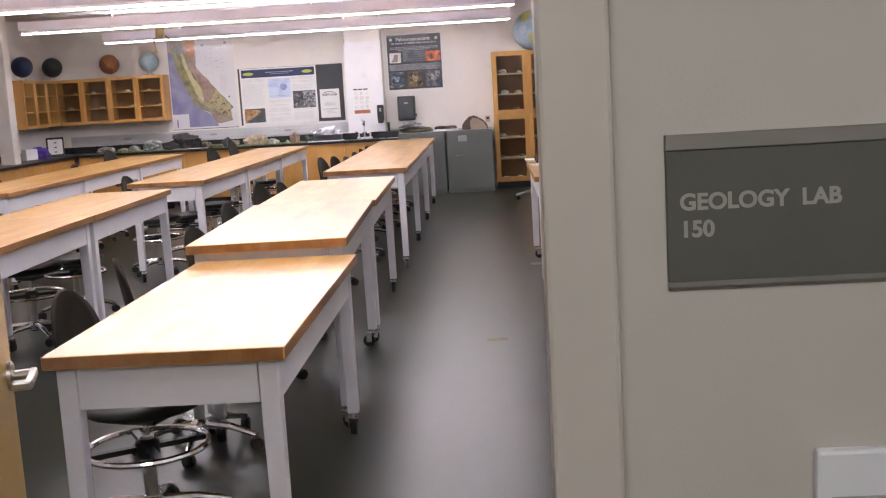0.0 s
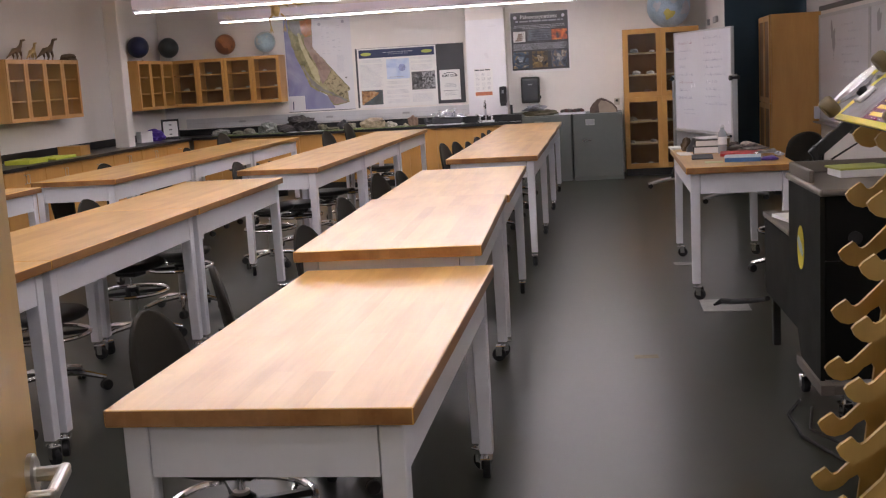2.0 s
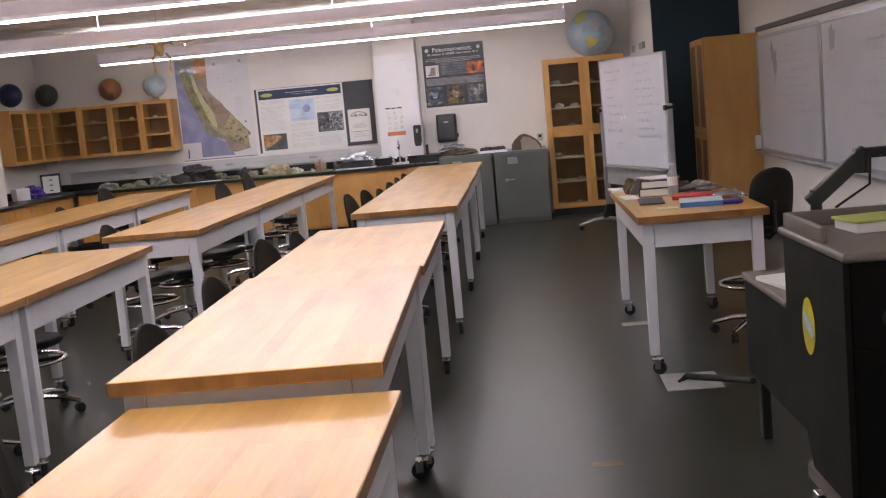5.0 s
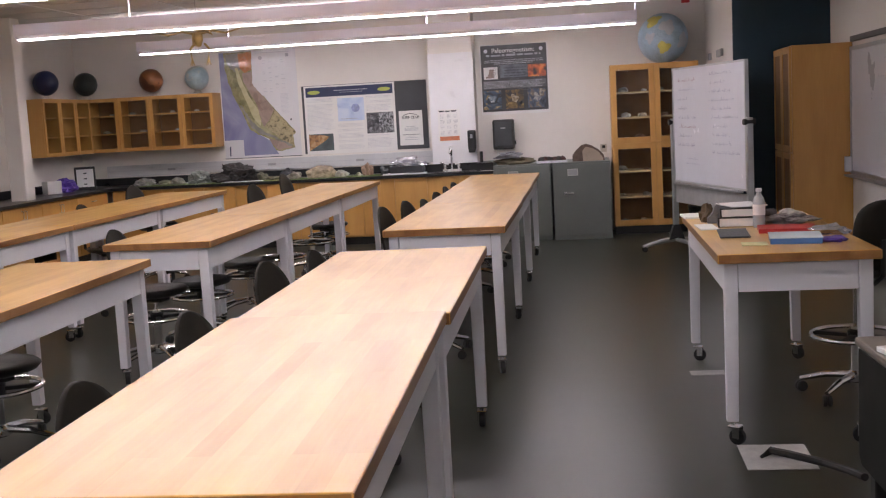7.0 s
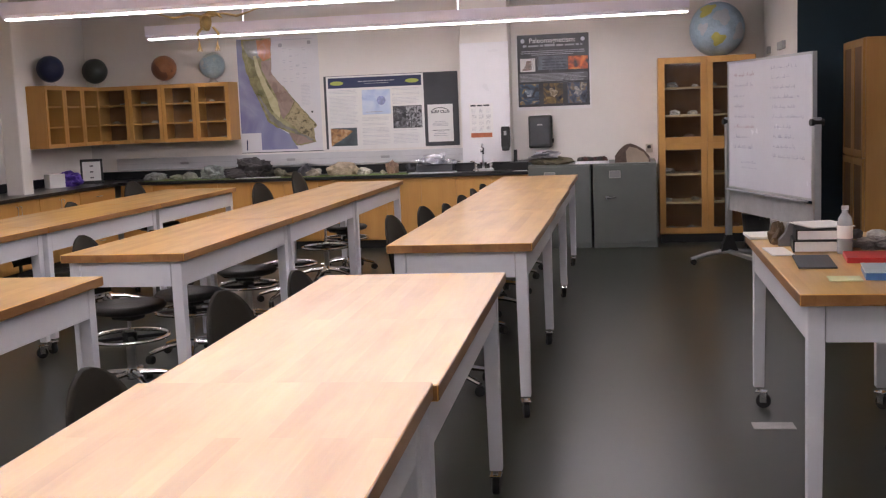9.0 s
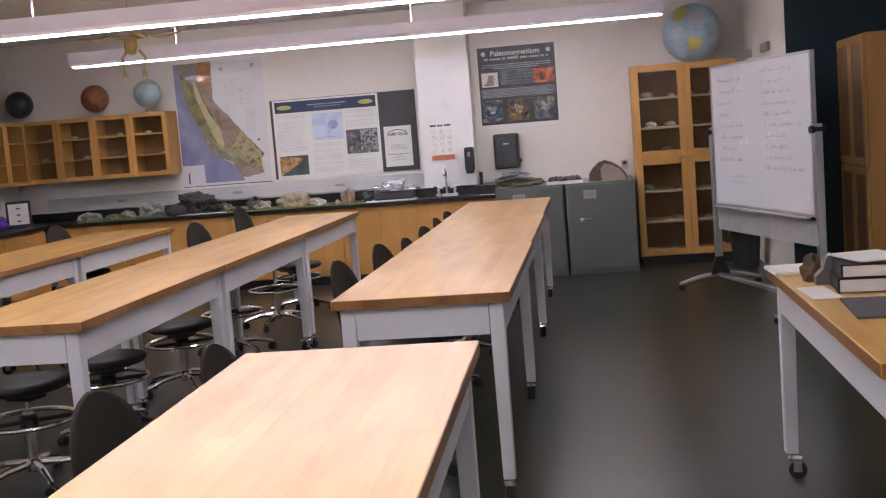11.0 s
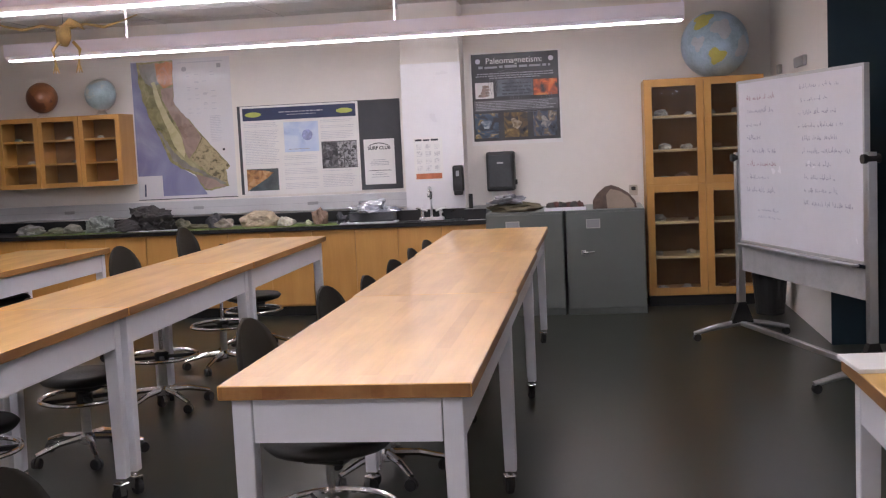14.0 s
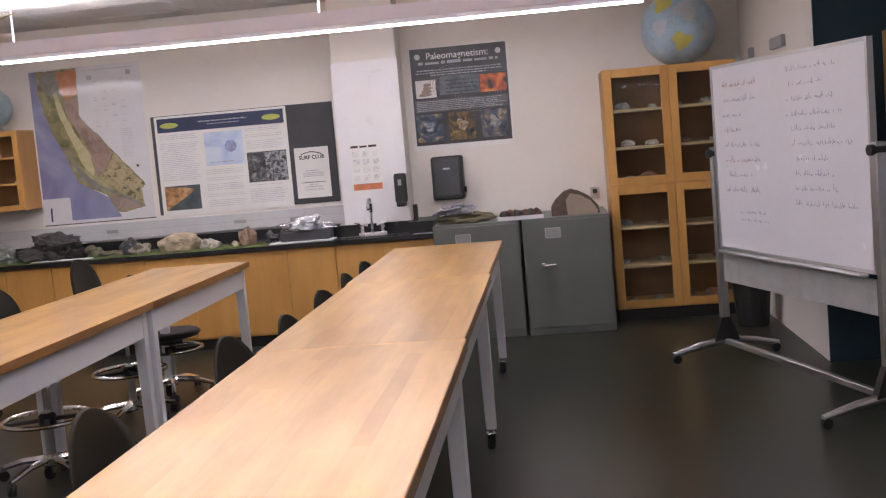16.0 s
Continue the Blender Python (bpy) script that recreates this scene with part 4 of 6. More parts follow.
part("cable", tubed([(0.60, 8.45, 0.012), (0.65, 8.50, 0.025), (0.71, 8.36, 0.05), (0.78, 8.0, 0.13), (0.80, 7.7, 0.20), (0.80, 7.45, 0.26)], [0.008, 0.018, 0.018, 0.016, 0.014, 0.014], 8), M_RUBBER, ped)
M_SCUFFED = mat("scuffed_grey_paper", (0.40, 0.39, 0.38), 0.7, var=0.15, scale=12)
sheaf("floor_sheet", 0.67, 8.48, 0.0, 0.30, 0.35, 0.004, 0, M_SCUFFED, "scuffed pale grey sheet taped to the floor under the instructor table", "sheet")
sheaf("floor_strip", 0.54, 10.06, 0.0, 0.20, 0.11, 0.004, 2, M_SCUFFED, "short pale grey strip on the floor", "strip")
sheaf("tape_mark", 0.12, 7.22, 0.0, 0.13, 0.07, 0.0015, 4, M_TAPE, "worn yellowish tape mark on the floor", "tape")


# ---- instructor table clutter ----
Z = 0.8965
bk = thing("book_stack", "stack of thick dark-covered textbooks on the instructor table", "books", pose(0.70, 9.84, Z, 0, 0, -5))
for k, (h, dx) in enumerate(((0.05, 0), (0.045, 0.012))):
    z0 = 0.054 * k
    b = part("book", bx(-0.10 + dx, -0.13, z0 + 0.004, 0.10 + dx, 0.13, z0 + h - 0.002), M_PAPER, bk)
    part("cover", bx(-0.104 + dx, -0.133, z0 + h - 0.002, 0.104 + dx, 0.133, z0 + h + 0.003), M_BLACK, b)
    part("spine", bx(-0.108 + dx, -0.133, z0, -0.1005 + dx, 0.133, z0 + h + 0.003), M_BLACK, b)
sheaf("paper_sheet", 0.725, 9.86, Z + 0.106, 0.20, 0.26, 0.006, 14, M_PAPER, "white papers lying on the stacked books")
sheaf("paper_pile", 0.64, 10.335, Z, 0.40, 0.22, 0.014, 3, M_PAPER, "pile of white papers on the far end of the table")
sheaf("tablet", 0.62, 9.40, Z, 0.15, 0.36, 0.008, -4, M_GREYFELT, "dark grey tablet on the table", "tablet")
sheaf("sticky_notes", 0.66, 8.95, Z, 0.12, 0.11, 0.005, -4, mat("pale_note_paper", (0.60, 0.60, 0.34), 0.7), "pale lime note pad near the table edge", "notes")
sheaf("red_folder", 0.90, 9.46, Z, 0.29, 0.22, 0.022, -6, M_RED, "red folder under a blue binder", "folder")
sheaf("blue_binder", 0.86, 9.02, Z, 0.235, 0.24, 0.028, -7, M_BLUEBK, "blue binder with a pale cover on the table", "binder", mat("pale_binder_cover", (0.58, 0.70, 0.78), 0.3, var=0.08))
M_BOTTLE = mat("pale_clear_plastic", (0.80, 0.85, 0.90), 0.12, var=0.05)
M_BOTTLE.node_tree.nodes["Principled BSDF"].inputs["Transmission Weight"].default_value = 0.6
M_BOTTLE.node_tree.nodes["Principled BSDF"].inputs["IOR"].default_value = 1.1
bt = thing("water_bottle", "clear plastic water bottle with a white label on the table", "bottle", pose(0.79, 9.66, Z) @ Matrix.Scale(1.05, 4))
part("body", lathed([(0.028, 0), (0.031, 0.01), (0.031, 0.05), (0.029, 0.055), (0.031, 0.06), (0.031, 0.125), (0.026, 0.15), (0.013, 0.17), (0.013, 0.185)], 20), M_BOTTLE, bt, smooth=True)
part("label", lathed([(0.0315, 0.065), (0.0318, 0.066), (0.0318, 0.118), (0.0315, 0.119)], 20), M_PAPER, bt, smooth=True)
part("cap", lathed([(0.015, 0.184), (0.015, 0.20), (0, 0.20)], 16), M_WHITE, bt)
cup = thing("paper_cup", "brown paper cup standing on the table", "cup", pose(0.845, 10.02, Z))
part("wall", lathed([(0.028, 0), (0.039, 0.10), (0.041, 0.10), (0.036, 0.098), (0.026, 0.004), (0, 0.004)], 18), mat("kraft_cup", (0.30, 0.22, 0.13), 0.7), cup, smooth=True)


def lump(name, label, category, x, y, z, rx, ry, rz, material, seed, rough=0.25, detail=3, turn=0, group=""):
    """A rock or crumpled thing: a displaced ball, flattened underneath."""
    bm = bmesh.new()
    bmesh.ops.create_icosphere(bm, subdivisions=detail, radius=1)
    o = Vector((seed * 3.1, seed * 1.7, seed * 0.9))
    for v in bm.verts:
        d = v.co.normalized()
        r = 1 + rough * (noise.noise(d * 1.6 + o) * 1.4 + 0.6 * abs(noise.noise(d * 4.1 + o)) + 0.3 * noise.noise(d * 9 + o))
        v.co = Vector((d.x * rx, d.y * ry, d.z * rz)) * r
        v.co.z = max(v.co.z, -rz * 0.55)
    for v in bm.verts:
        v.co.z += rz * 0.55
    ob = part(name, bm, material)
    ob.matrix_basis = pose(x, y, z, 0, 0, turn)
    return tagged(ob, label, category, group)


for k, (x, y, s, c) in enumerate(((1.02, 10.12, 0.05, (0.5, 0.48, 0.45)), (0.93, 10.2, 0.045, (0.06, 0.05, 0.05)), (1.06, 10.05, 0.04, (0.55, 0.5, 0.44)), (1.0, 9.9, 0.035, (0.12, 0.1, 0.09)), (1.05, 9.85, 0.03, (0.45, 0.42, 0.4)))):
    lump("specimen", "small rock specimen among the clutter on the table", "rock", x, y, Z, s, s * 0.9, s * 0.7, mat("specimen_stone", c, 0.8, var=0.3, scale=30), 20 + k, 0.2, 2, 0, "specimens on the instructor table")
lump("plastic_bag", "crumpled clear plastic bag on the table corner", "bag", 1.07, 9.27, Z, 0.08, 0.07, 0.03, M_FOIL, 31, 0.5, 3)
lump("purple_cloth", "small purple cloth beside the binder", "cloth", 1.03, 8.95, Z, 0.05, 0.04, 0.02, M_PURPLE, 32, 0.4, 2)


sheaf("white_card", 0.52, 9.74, Z, 0.10, 0.26, 0.006, 3, M_PAPER, "white card with a dark edge near the table corner", "card")
lump("brown_model", "small dark brown figure-like rock standing on the table", "rock", 0.555, 10.03, Z, 0.035, 0.035, 0.06, M_BROWN, 35, 0.5, 3)
gp = thing("tape_dispenser", "grey curved plastic dispenser beside the books", "dispenser", pose(0.59, 9.96, Z))
part("body", slab([(-0.04, 0), (0.05, 0), (0.055, 0.05), (0.045, 0.10), (0.02, 0.115), (0.0, 0.10), (-0.012, 0.06), (-0.04, 0.03)], 0.05, Matrix.Translation((0, 0.025, 0)) @ Matrix.Rotation(math.pi / 2, 4, "X")), mat("mid_grey_plastic", (0.16, 0.155, 0.16), 0.45, var=0.1), gp)
lump("crumpled_cloth", "crumpled grey-brown cloth on the table", "cloth", 0.97, 9.86, Z, 0.12, 0.09, 0.03, mat("mixed_clutter", (0.22, 0.2, 0.19), 0.7, var=0.6, scale=30), 36, 0.6, 4)

# ---- rolling whiteboard ----
A, B = Vector((0.83, 15.60, 0)), Vector((1.335, 13.93, 0))
ax = (B - A).normalized()
ln = (B - A).length
wb = thing("rolling_whiteboard", "rolling whiteboard with faint marker writing on an aluminium stand", "whiteboard", Matrix.Translation(A) @ Matrix.Rotation(math.atan2(ax.y, ax.x), 4, "Z"))
board = part("board", bx(0, -0.012, 0.765, ln, 0.012, 1.925), M_WHITEBD, wb)
bm = bmesh.new()
box(bm, -0.02, -0.018, 0.745, ln + 0.02, 0.018, 0.765)
box(bm, -0.02, -0.018, 1.925, ln + 0.02, 0.018, 1.945)
box(bm, -0.02, -0.018, 0.765, 0.0, 0.018, 1.925)
box(bm, ln, -0.018, 0.765, ln + 0.02, 0.018, 1.925)
part("board_frame", bm, M_ALU, board)
part("pen_tray", bx(0.05, -0.075, 0.730, ln - 0.05, -0.019, 0.744, bevel=0.003), M_ALU, wb)
part("modesty_panel", bx(0.0, -0.010, 0.53, ln, 0.010, 0.715), mat("mesh_panel_grey", (0.46, 0.46, 0.47), 0.5, 0.2, var=0.12, scale=8), wb, "grey perforated metal panel")
for px in (-0.055, ln + 0.055):
    post = part("post", bx(px - 0.022, -0.03, 0.10, px + 0.022, 0.03, 1.42, bevel=0.005), M_ALU, wb)
    part("pivot_knob", tubed([(px, -0.055, 1.38), (px, 0.055, 1.38)], 0.028, 14), M_BLACK, post)
    f = part("foot", tubed([(px, -0.38, 0.06), (px, -0.2, 0.10), (px, 0, 0.125), (px, 0.2, 0.10), (px, 0.38, 0.06)], [0.018, 0.024, 0.028, 0.024, 0.018], 8), M_ALU, wb)
    part("foot_cover", slab([(-0.09, 0), (0.09, 0), (0.03, 0.16), (-0.03, 0.16)], 0.05, Matrix.Translation((px - 0.025, 0, 0.12)) @ Matrix(((0, 0, 1, 0), (1, 0, 0, 0), (0, 1, 0, 0), (0, 0, 0, 1)))), M_BLACK, f)
    for yy in (-0.36, 0.36):
        part("caster", lathed([(0.008, -0.016), (0.028, -0.016), (0.03, 0), (0.028, 0.016), (0.008, 0.016)], 16, Matrix.Translation((px, yy, 0.03)) @ Matrix.Rotation(math.pi / 2, 4, "Y")), M_BLACK, f)
part("stretcher", bx(-0.03, -0.02, 0.10, ln + 0.03, 0.02, 0.135, bevel=0.004), M_ALU, wb)
# handwriting as short uneven strokes
rnd = random.Random(5)
M_PEN = mat("faded_marker", (0.40, 0.40, 0.52), 0.5)
M_PENR = mat("faded_red_marker", (0.44, 0.32, 0.40), 0.5)


def scrawl(bm, x, z, w, h, y):
    """A run of small hand strokes."""
    u = x
    while u < x + w:
        s = rnd.uniform(0.4, 1.0) * h
        a = rnd.uniform(-0.006, 0.006)
        box(bm, u, y - 0.0012, z + a, u + rnd.uniform(0.004, 0.012), y, z + a + s * 0.35)
        if rnd.random() < 0.5:
            box(bm, u, y - 0.0012, z + a, u + 0.003, y, z + a + s)
        u += rnd.uniform(0.010, 0.024) if rnd.random() < 0.85 else 0.045


bm, bm2 = bmesh.new(), bmesh.new()
for k in range(8):
    scrawl(bm2 if k in (0, 5) else bm, 0.10 + rnd.uniform(0, 0.06), 1.80 - 0.095 * k, rnd.uniform(0.22, 0.52), 0.036, -0.0125)
for k in range(10):
    scrawl(bm, 0.92 + rnd.uniform(0, 0.12), 1.84 - 0.085 * k, rnd.uniform(0.3, 0.68), 0.034, -0.0125)
for k in range(2):
    scrawl(bm, 0.30, 1.0 - 0.05 * k, 0.35, 0.022, -0.0125)
tagged(part("writing", bm, M_PEN, board, "faded blue marker writing"), kind="stuff")
tagged(part("writing", bm2, M_PENR, board, "faded red marker writing"), kind="stuff")
bn = thing("waste_bin", "black plastic waste bin beside the bookcase", "bin", pose(1.20, 16.80, 0))
part("bucket", lathed([(0.115, 0), (0.12, 0.004), (0.15, 0.36), (0.155, 0.37), (0.145, 0.37), (0.112, 0.02), (0, 0.02)], 24), M_BLACK, bn, smooth=False)
part("liner", lathed([(0.147, 0.31), (0.159, 0.36), (0.159, 0.378), (0.143, 0.378)], 24), M_CLEAR, bn)


# ---- east wall: boards and the tall cabinet ----
def wall_board(y0, y1, label):
    w = thing("wall_whiteboard", label, "whiteboard", None, "wall whiteboards")
    part("surface", bx(XR - 0.022, y0, 0.87, XR - 0.002, y1, 1.98), M_WALLBD, w)
    bm = bmesh.new()
    box(bm, XR - 0.032, y0 - 0.035, 0.835, XR - 0.001, y0, 2.015)
    box(bm, XR - 0.032, y1, 0.835, XR - 0.001, y1 + 0.035, 2.015)
    box(bm, XR - 0.032, y0, 0.835, XR - 0.001, y1, 0.869)
    box(bm, XR - 0.032, y0, 1.981, XR - 0.001, y1, 2.015)
    part("frame", bm, M_ALU, w)
    part("tray", bx(XR - 0.10, y0, 0.818, XR - 0.003, y1, 0.834, bevel=0.003), M_ALU, w)
    bm = bmesh.new()
    for k in range(9):
        z = 1.86 - 0.075 * k
        u = y0 + 0.25 + rnd.uniform(0, 0.5)
        e = u + rnd.uniform(0.4, 0.9)
        while u < min(e, y1 - 0.1):
            box(bm, XR - 0.0235, u, z, XR - 0.0221, u + rnd.uniform(0.006, 0.016), z + rnd.uniform(0.006, 0.024))
            u += rnd.uniform(0.014, 0.05)
    tagged(part("writing", bm, M_INKL, w, "very faint wiped marker writing"), kind="stuff")
    return w


wall_board(11.97, 14.32, "wall whiteboard with wiped writing beside the oak cabinet")
wall_board(9.50, 11.89, "wall whiteboard with wiped writing")
wall_board(7.03, 9.42, "wall whiteboard with wiped writing")
rail = thing("map_rail", "dark aluminium map rail above the whiteboards", "rail", pose(0, 0, 0))
part("strip", bx(XR - 0.028, 5.5, 2.06, XR - 0.001, 14.36, 2.11, bevel=0.003), mat("dark_rail", (0.10, 0.09, 0.085), 0.5), rail)
tc_ = thing("tall_cabinet", "tall oak storage cabinet against the whiteboard wall", "cabinet", pose(0, 0, 0))
part("body", bx(1.82, 14.37, 0.08, XR - 0.004, 15.245, 2.06, bevel=0.003), M_OAK, tc_)
part("plinth", bx(1.855, 14.39, 0, XR - 0.004, 15.225, 0.08), M_BASE, tc_)
for y0, y1 in ((14.38, 14.803), (14.812, 15.235)):
    for z0, z1 in ((0.10, 1.05), (1.06, 2.05)):
        bm = bmesh.new()
        for a in ((y0, z0, y0 + 0.06, z1), (y1 - 0.06, z0, y1, z1), (y0 + 0.06, z0, y1 - 0.06, z0 + 0.06), (y0 + 0.06, z1 - 0.06, y1 - 0.06, z1)):
            box(bm, 1.797, a[0], a[1], 1.817, a[2], a[3])
        d = part("door", bm, M_OAK, tc_)
        # opaque pane; the shaded interior is put into its colour
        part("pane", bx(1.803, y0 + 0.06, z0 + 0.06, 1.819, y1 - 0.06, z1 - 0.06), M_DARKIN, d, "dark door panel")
ol = thing("wall_outlet", "white wall outlet below the whiteboard corner", "outlet", pose(0, 0, 0))
part("plate", bx(XR - 0.09, 14.30, 0.86, XR - 0.034, 14.345, 1.0, bevel=0.003), M_WHITE, ol)


# ---- back wall: map, board, posters, dispensers ----
def sheet(parent, name, x0, z0, x1, z1, y, material, label="", t=0.0012):
    return part(name, bx(x0, y - t, z0, x1, y, z1), material, parent, label)


def word_line(parent, x0, x1, z, h, y, material, name="text_line"):
    """One printed line, broken into words."""
    bm = bmesh.new()
    u = x0
    while u < x1:
        e = min(x1, u + rnd.uniform(1.2, 5.0) * h)
        box(bm, u, y - 0.0008, z, e, y, z + h * rnd.uniform(0.7, 1.0))
        u = e + 0.7 * h
    return part(name, bm, material, parent)


def map_print(name, stops, scale):
    return printed(name, stops, scale, 0.3, 0.7, 7.0, 1.2)


M_MAPPAPER = mat("map_laminated_paper", (0.70, 0.69, 0.72), 0.35, var=0.02, bump=0.25, bscale=5.0, coat=0.7, coat_rough=0.08)
M_OCEAN = map_print("map_ocean_print", [(0.3, (0.19, 0.19, 0.36)), (0.52, (0.26, 0.27, 0.43)), (0.72, (0.36, 0.38, 0.50))], 2.2)
M_STATE = map_print("map_olive_print", [(0.3, (0.15, 0.14, 0.06)), (0.5, (0.28, 0.26, 0.12)), (0.68, (0.42, 0.38, 0.22))], 7)
M_NORTH = map_print("map_grey_green_print", [(0.3, (0.17, 0.17, 0.12)), (0.5, (0.24, 0.23, 0.20)), (0.7, (0.33, 0.31, 0.27))], 6)
M_VALLEY = map_print("map_valley_print", [(0.35, (0.44, 0.40, 0.20)), (0.6, (0.56, 0.52, 0.31))], 5)
M_SIERRA = map_print("map_granite_print", [(0.3, (0.25, 0.18, 0.15)), (0.5, (0.36, 0.26, 0.22)), (0.7, (0.40, 0.33, 0.29))], 6)
M_VOLC = map_print("map_volcanic_print", [(0.3, (0.30, 0.17, 0.08)), (0.5, (0.48, 0.18, 0.06)), (0.7, (0.42, 0.28, 0.20))], 8)
M_DESERT = map_print("map_desert_print", [(0.36, (0.13, 0.11, 0.06)), (0.46, (0.36, 0.30, 0.17)), (0.6, (0.46, 0.39, 0.23)), (0.7, (0.28, 0.20, 0.12))], 16)
MX0, MX1, MZ0, MZ1 = -4.765, -3.715, 1.15, 2.56
gm = thing("wall_map", "large glossy geologic state map pinned to the back wall", "map", pose(-0.155, 0, 0.012))


def shape(name, pts, lift, material, label="", wobble=0.0):
    """A printed area on the map; its border may wander."""
    if wobble:
        fine = []
        for (a, b), (c, d) in zip(pts, pts[1:] + pts[:1]):
            n = max(1, int(math.hypot(c - a, d - b) / 0.018))
            for i in range(n):
                u, v = a + (c - a) * i / n, b + (d - b) * i / n
                w = wobble * (noise.noise(Vector((u * 11, v * 11, lift * 900))) + 0.5 * noise.noise(Vector((u * 40, v * 40, 3))))
                w2 = wobble * (noise.noise(Vector((u * 11, v * 11, 7 + lift * 900))) + 0.5 * noise.noise(Vector((u * 40, v * 40, 9))))
                fine.append((u + w, v + w2))
        pts = fine
    p = [((MX0 + (MX1 - MX0) * u), MZ0 + (MZ1 - MZ0) * v) for u, v in pts]
    part(name, slab(p, 0.0008, Matrix(((1, 0, 0, 0), (0, 0, -1, YN - lift), (0, 1, 0, 0), (0, 0, 0, 1)))), material, gm, label)


sheet(gm, "paper", MX0, MZ0, MX1, MZ1, YN - 0.002, M_MAPPAPER)
shape("ocean", [(0.005, 0.99), (0.12, 0.99), (0.16, 0.8), (0.24, 0.5), (0.38, 0.26), (0.47, 0.21), (0.60, 0.15), (0.70, 0.02), (0.25, 0.02), (0.25, 0.17), (0.005, 0.17)], 0.0042, M_OCEAN, "blue printed ocean")
shape("land", [(0.07, 0.99), (0.43, 0.99), (0.42, 0.685), (0.95, 0.215), (0.90, 0.19), (0.92, 0.07), (0.74, 0.05), (0.67, 0.055), (0.58, 0.17), (0.45, 0.21), (0.35, 0.265), (0.21, 0.50), (0.15, 0.615), (0.085, 0.77), (0.07, 0.85)], 0.0055, M_STATE, "olive printed land area", 0.012)
shape("north_area", [(0.085, 0.975), (0.26, 0.985), (0.29, 0.84), (0.22, 0.80), (0.15, 0.84), (0.10, 0.90)], 0.0066, M_NORTH, "grey-green printed area", 0.014)
shape("volcanic_area", [(0.25, 0.98), (0.425, 0.985), (0.42, 0.82), (0.33, 0.79), (0.27, 0.85)], 0.0078, M_VOLC, "orange printed area", 0.012)
shape("granite_area", [(0.30, 0.79), (0.415, 0.80), (0.42, 0.70), (0.44, 0.665), (0.68, 0.44), (0.62, 0.36), (0.54, 0.28), (0.50, 0.33), (0.48, 0.45), (0.38, 0.60), (0.30, 0.72)], 0.0066, M_SIERRA, "brownish pink printed area", 0.012)
shape("valley_area", [(0.20, 0.84), (0.24, 0.85), (0.30, 0.68), (0.38, 0.56), (0.48, 0.43), (0.505, 0.33), (0.48, 0.29), (0.40, 0.37), (0.31, 0.55), (0.24, 0.70)], 0.0078, M_VALLEY, "pale yellow printed valley", 0.012)
shape("desert_area", [(0.68, 0.44), (0.94, 0.215), (0.89, 0.19), (0.91, 0.08), (0.80, 0.12), (0.66, 0.22), (0.56, 0.27), (0.63, 0.36)], 0.0078, M_DESERT, "tan printed area", 0.014)
shape("coast_area", [(0.22, 0.52), (0.29, 0.47), (0.38, 0.34), (0.52, 0.245), (0.66, 0.19), (0.90, 0.10), (0.76, 0.075), (0.62, 0.19), (0.46, 0.225), (0.36, 0.28)], 0.0090, M_NORTH, "dark olive printed ranges", 0.02)
shape("south_area", [(0.60, 0.17), (0.74, 0.14), (0.84, 0.10), (0.90, 0.08), (0.74, 0.058), (0.68, 0.062)], 0.0100, M_SIERRA, "brownish pink printed area", 0.014)
shape("inset", [(0.03, 0.0), (0.245, 0.0), (0.245, 0.155), (0.03, 0.155)], 0.0066, M_MAPPAPER, "white inset sheet")
shape("inset_figure", [(0.06, 0.02), (0.075, 0.02), (0.08, 0.11), (0.065, 0.11)], 0.0078, M_NAVY)
shape("title", [(0.48, 0.968), (0.93, 0.968), (0.93, 0.975), (0.48, 0.975)], 0.0042, M_INKL)
shape("seal", [(0.54 + 0.025 * math.cos(a / 2), 0.925 + 0.018 * math.sin(a / 2)) for a in range(12)], 0.0042, M_INKG)
shape("mark", [(0.87, 0.925), (0.91, 0.925), (0.91, 0.955), (0.87, 0.955)], 0.0042, M_INKG)
shape("seal", [(0.89 + 0.012 * math.cos(a / 2), 0.34 + 0.009 * math.sin(a / 2)) for a in range(12)], 0.0042, M_INK)
for k in range(30):
    u, v = rnd.choice((0.56, 0.64, 0.72, 0.80)), rnd.uniform(0.60, 0.9)
    shape("legend", [(u, v), (u + rnd.uniform(0.02, 0.06), v), (u + 0.04, v + 0.005), (u, v + 0.005)], 0.0042, M_INKL)
for k in range(16):
    v = 0.40 + 0.012 * k
    shape("legend", [(0.77, v), (0.77 + rnd.uniform(0.07, 0.13), v), (0.87, v + 0.004), (0.77, v + 0.004)], 0.0042, M_INKL)
part("bottom_edge", bx(MX0 - 0.004, YN - 0.005, MZ0 - 0.008, MX1 + 0.004, YN - 0.001, MZ0), M_INK, gm)

nb = thing("notice_board", "dark grey felt notice board with posters pinned on", "notice board", pose(-0.085, 0, 0.005))
part("felt", bx(-3.735, YN - 0.012, 1.165, -2.07, YN - 0.001, 2.055), M_GREYFELT, nb)
ps = thing("research_poster", "white research poster with navy header pinned to the board", "poster", pose(-0.085, 0, 0.005))
yb = YN - 0.0125
sheet(ps, "paper", -3.705, 1.155, -2.49, 2.05, yb, M_PAPER)
sheet(ps, "header", -3.68, 1.905, -2.515, 2.03, yb - 0.0015, M_NAVY, "navy header band")
word_line(ps, -3.30, -2.85, 1.975, 0.012, yb - 0.003, M_INKG, "header_text")
word_line(ps, -3.22, -2.92, 1.95, 0.007, yb - 0.003, M_INKG, "header_text")
M_LOGO = mat("yellow_green_logo", (0.42, 0.46, 0.10), 0.5)
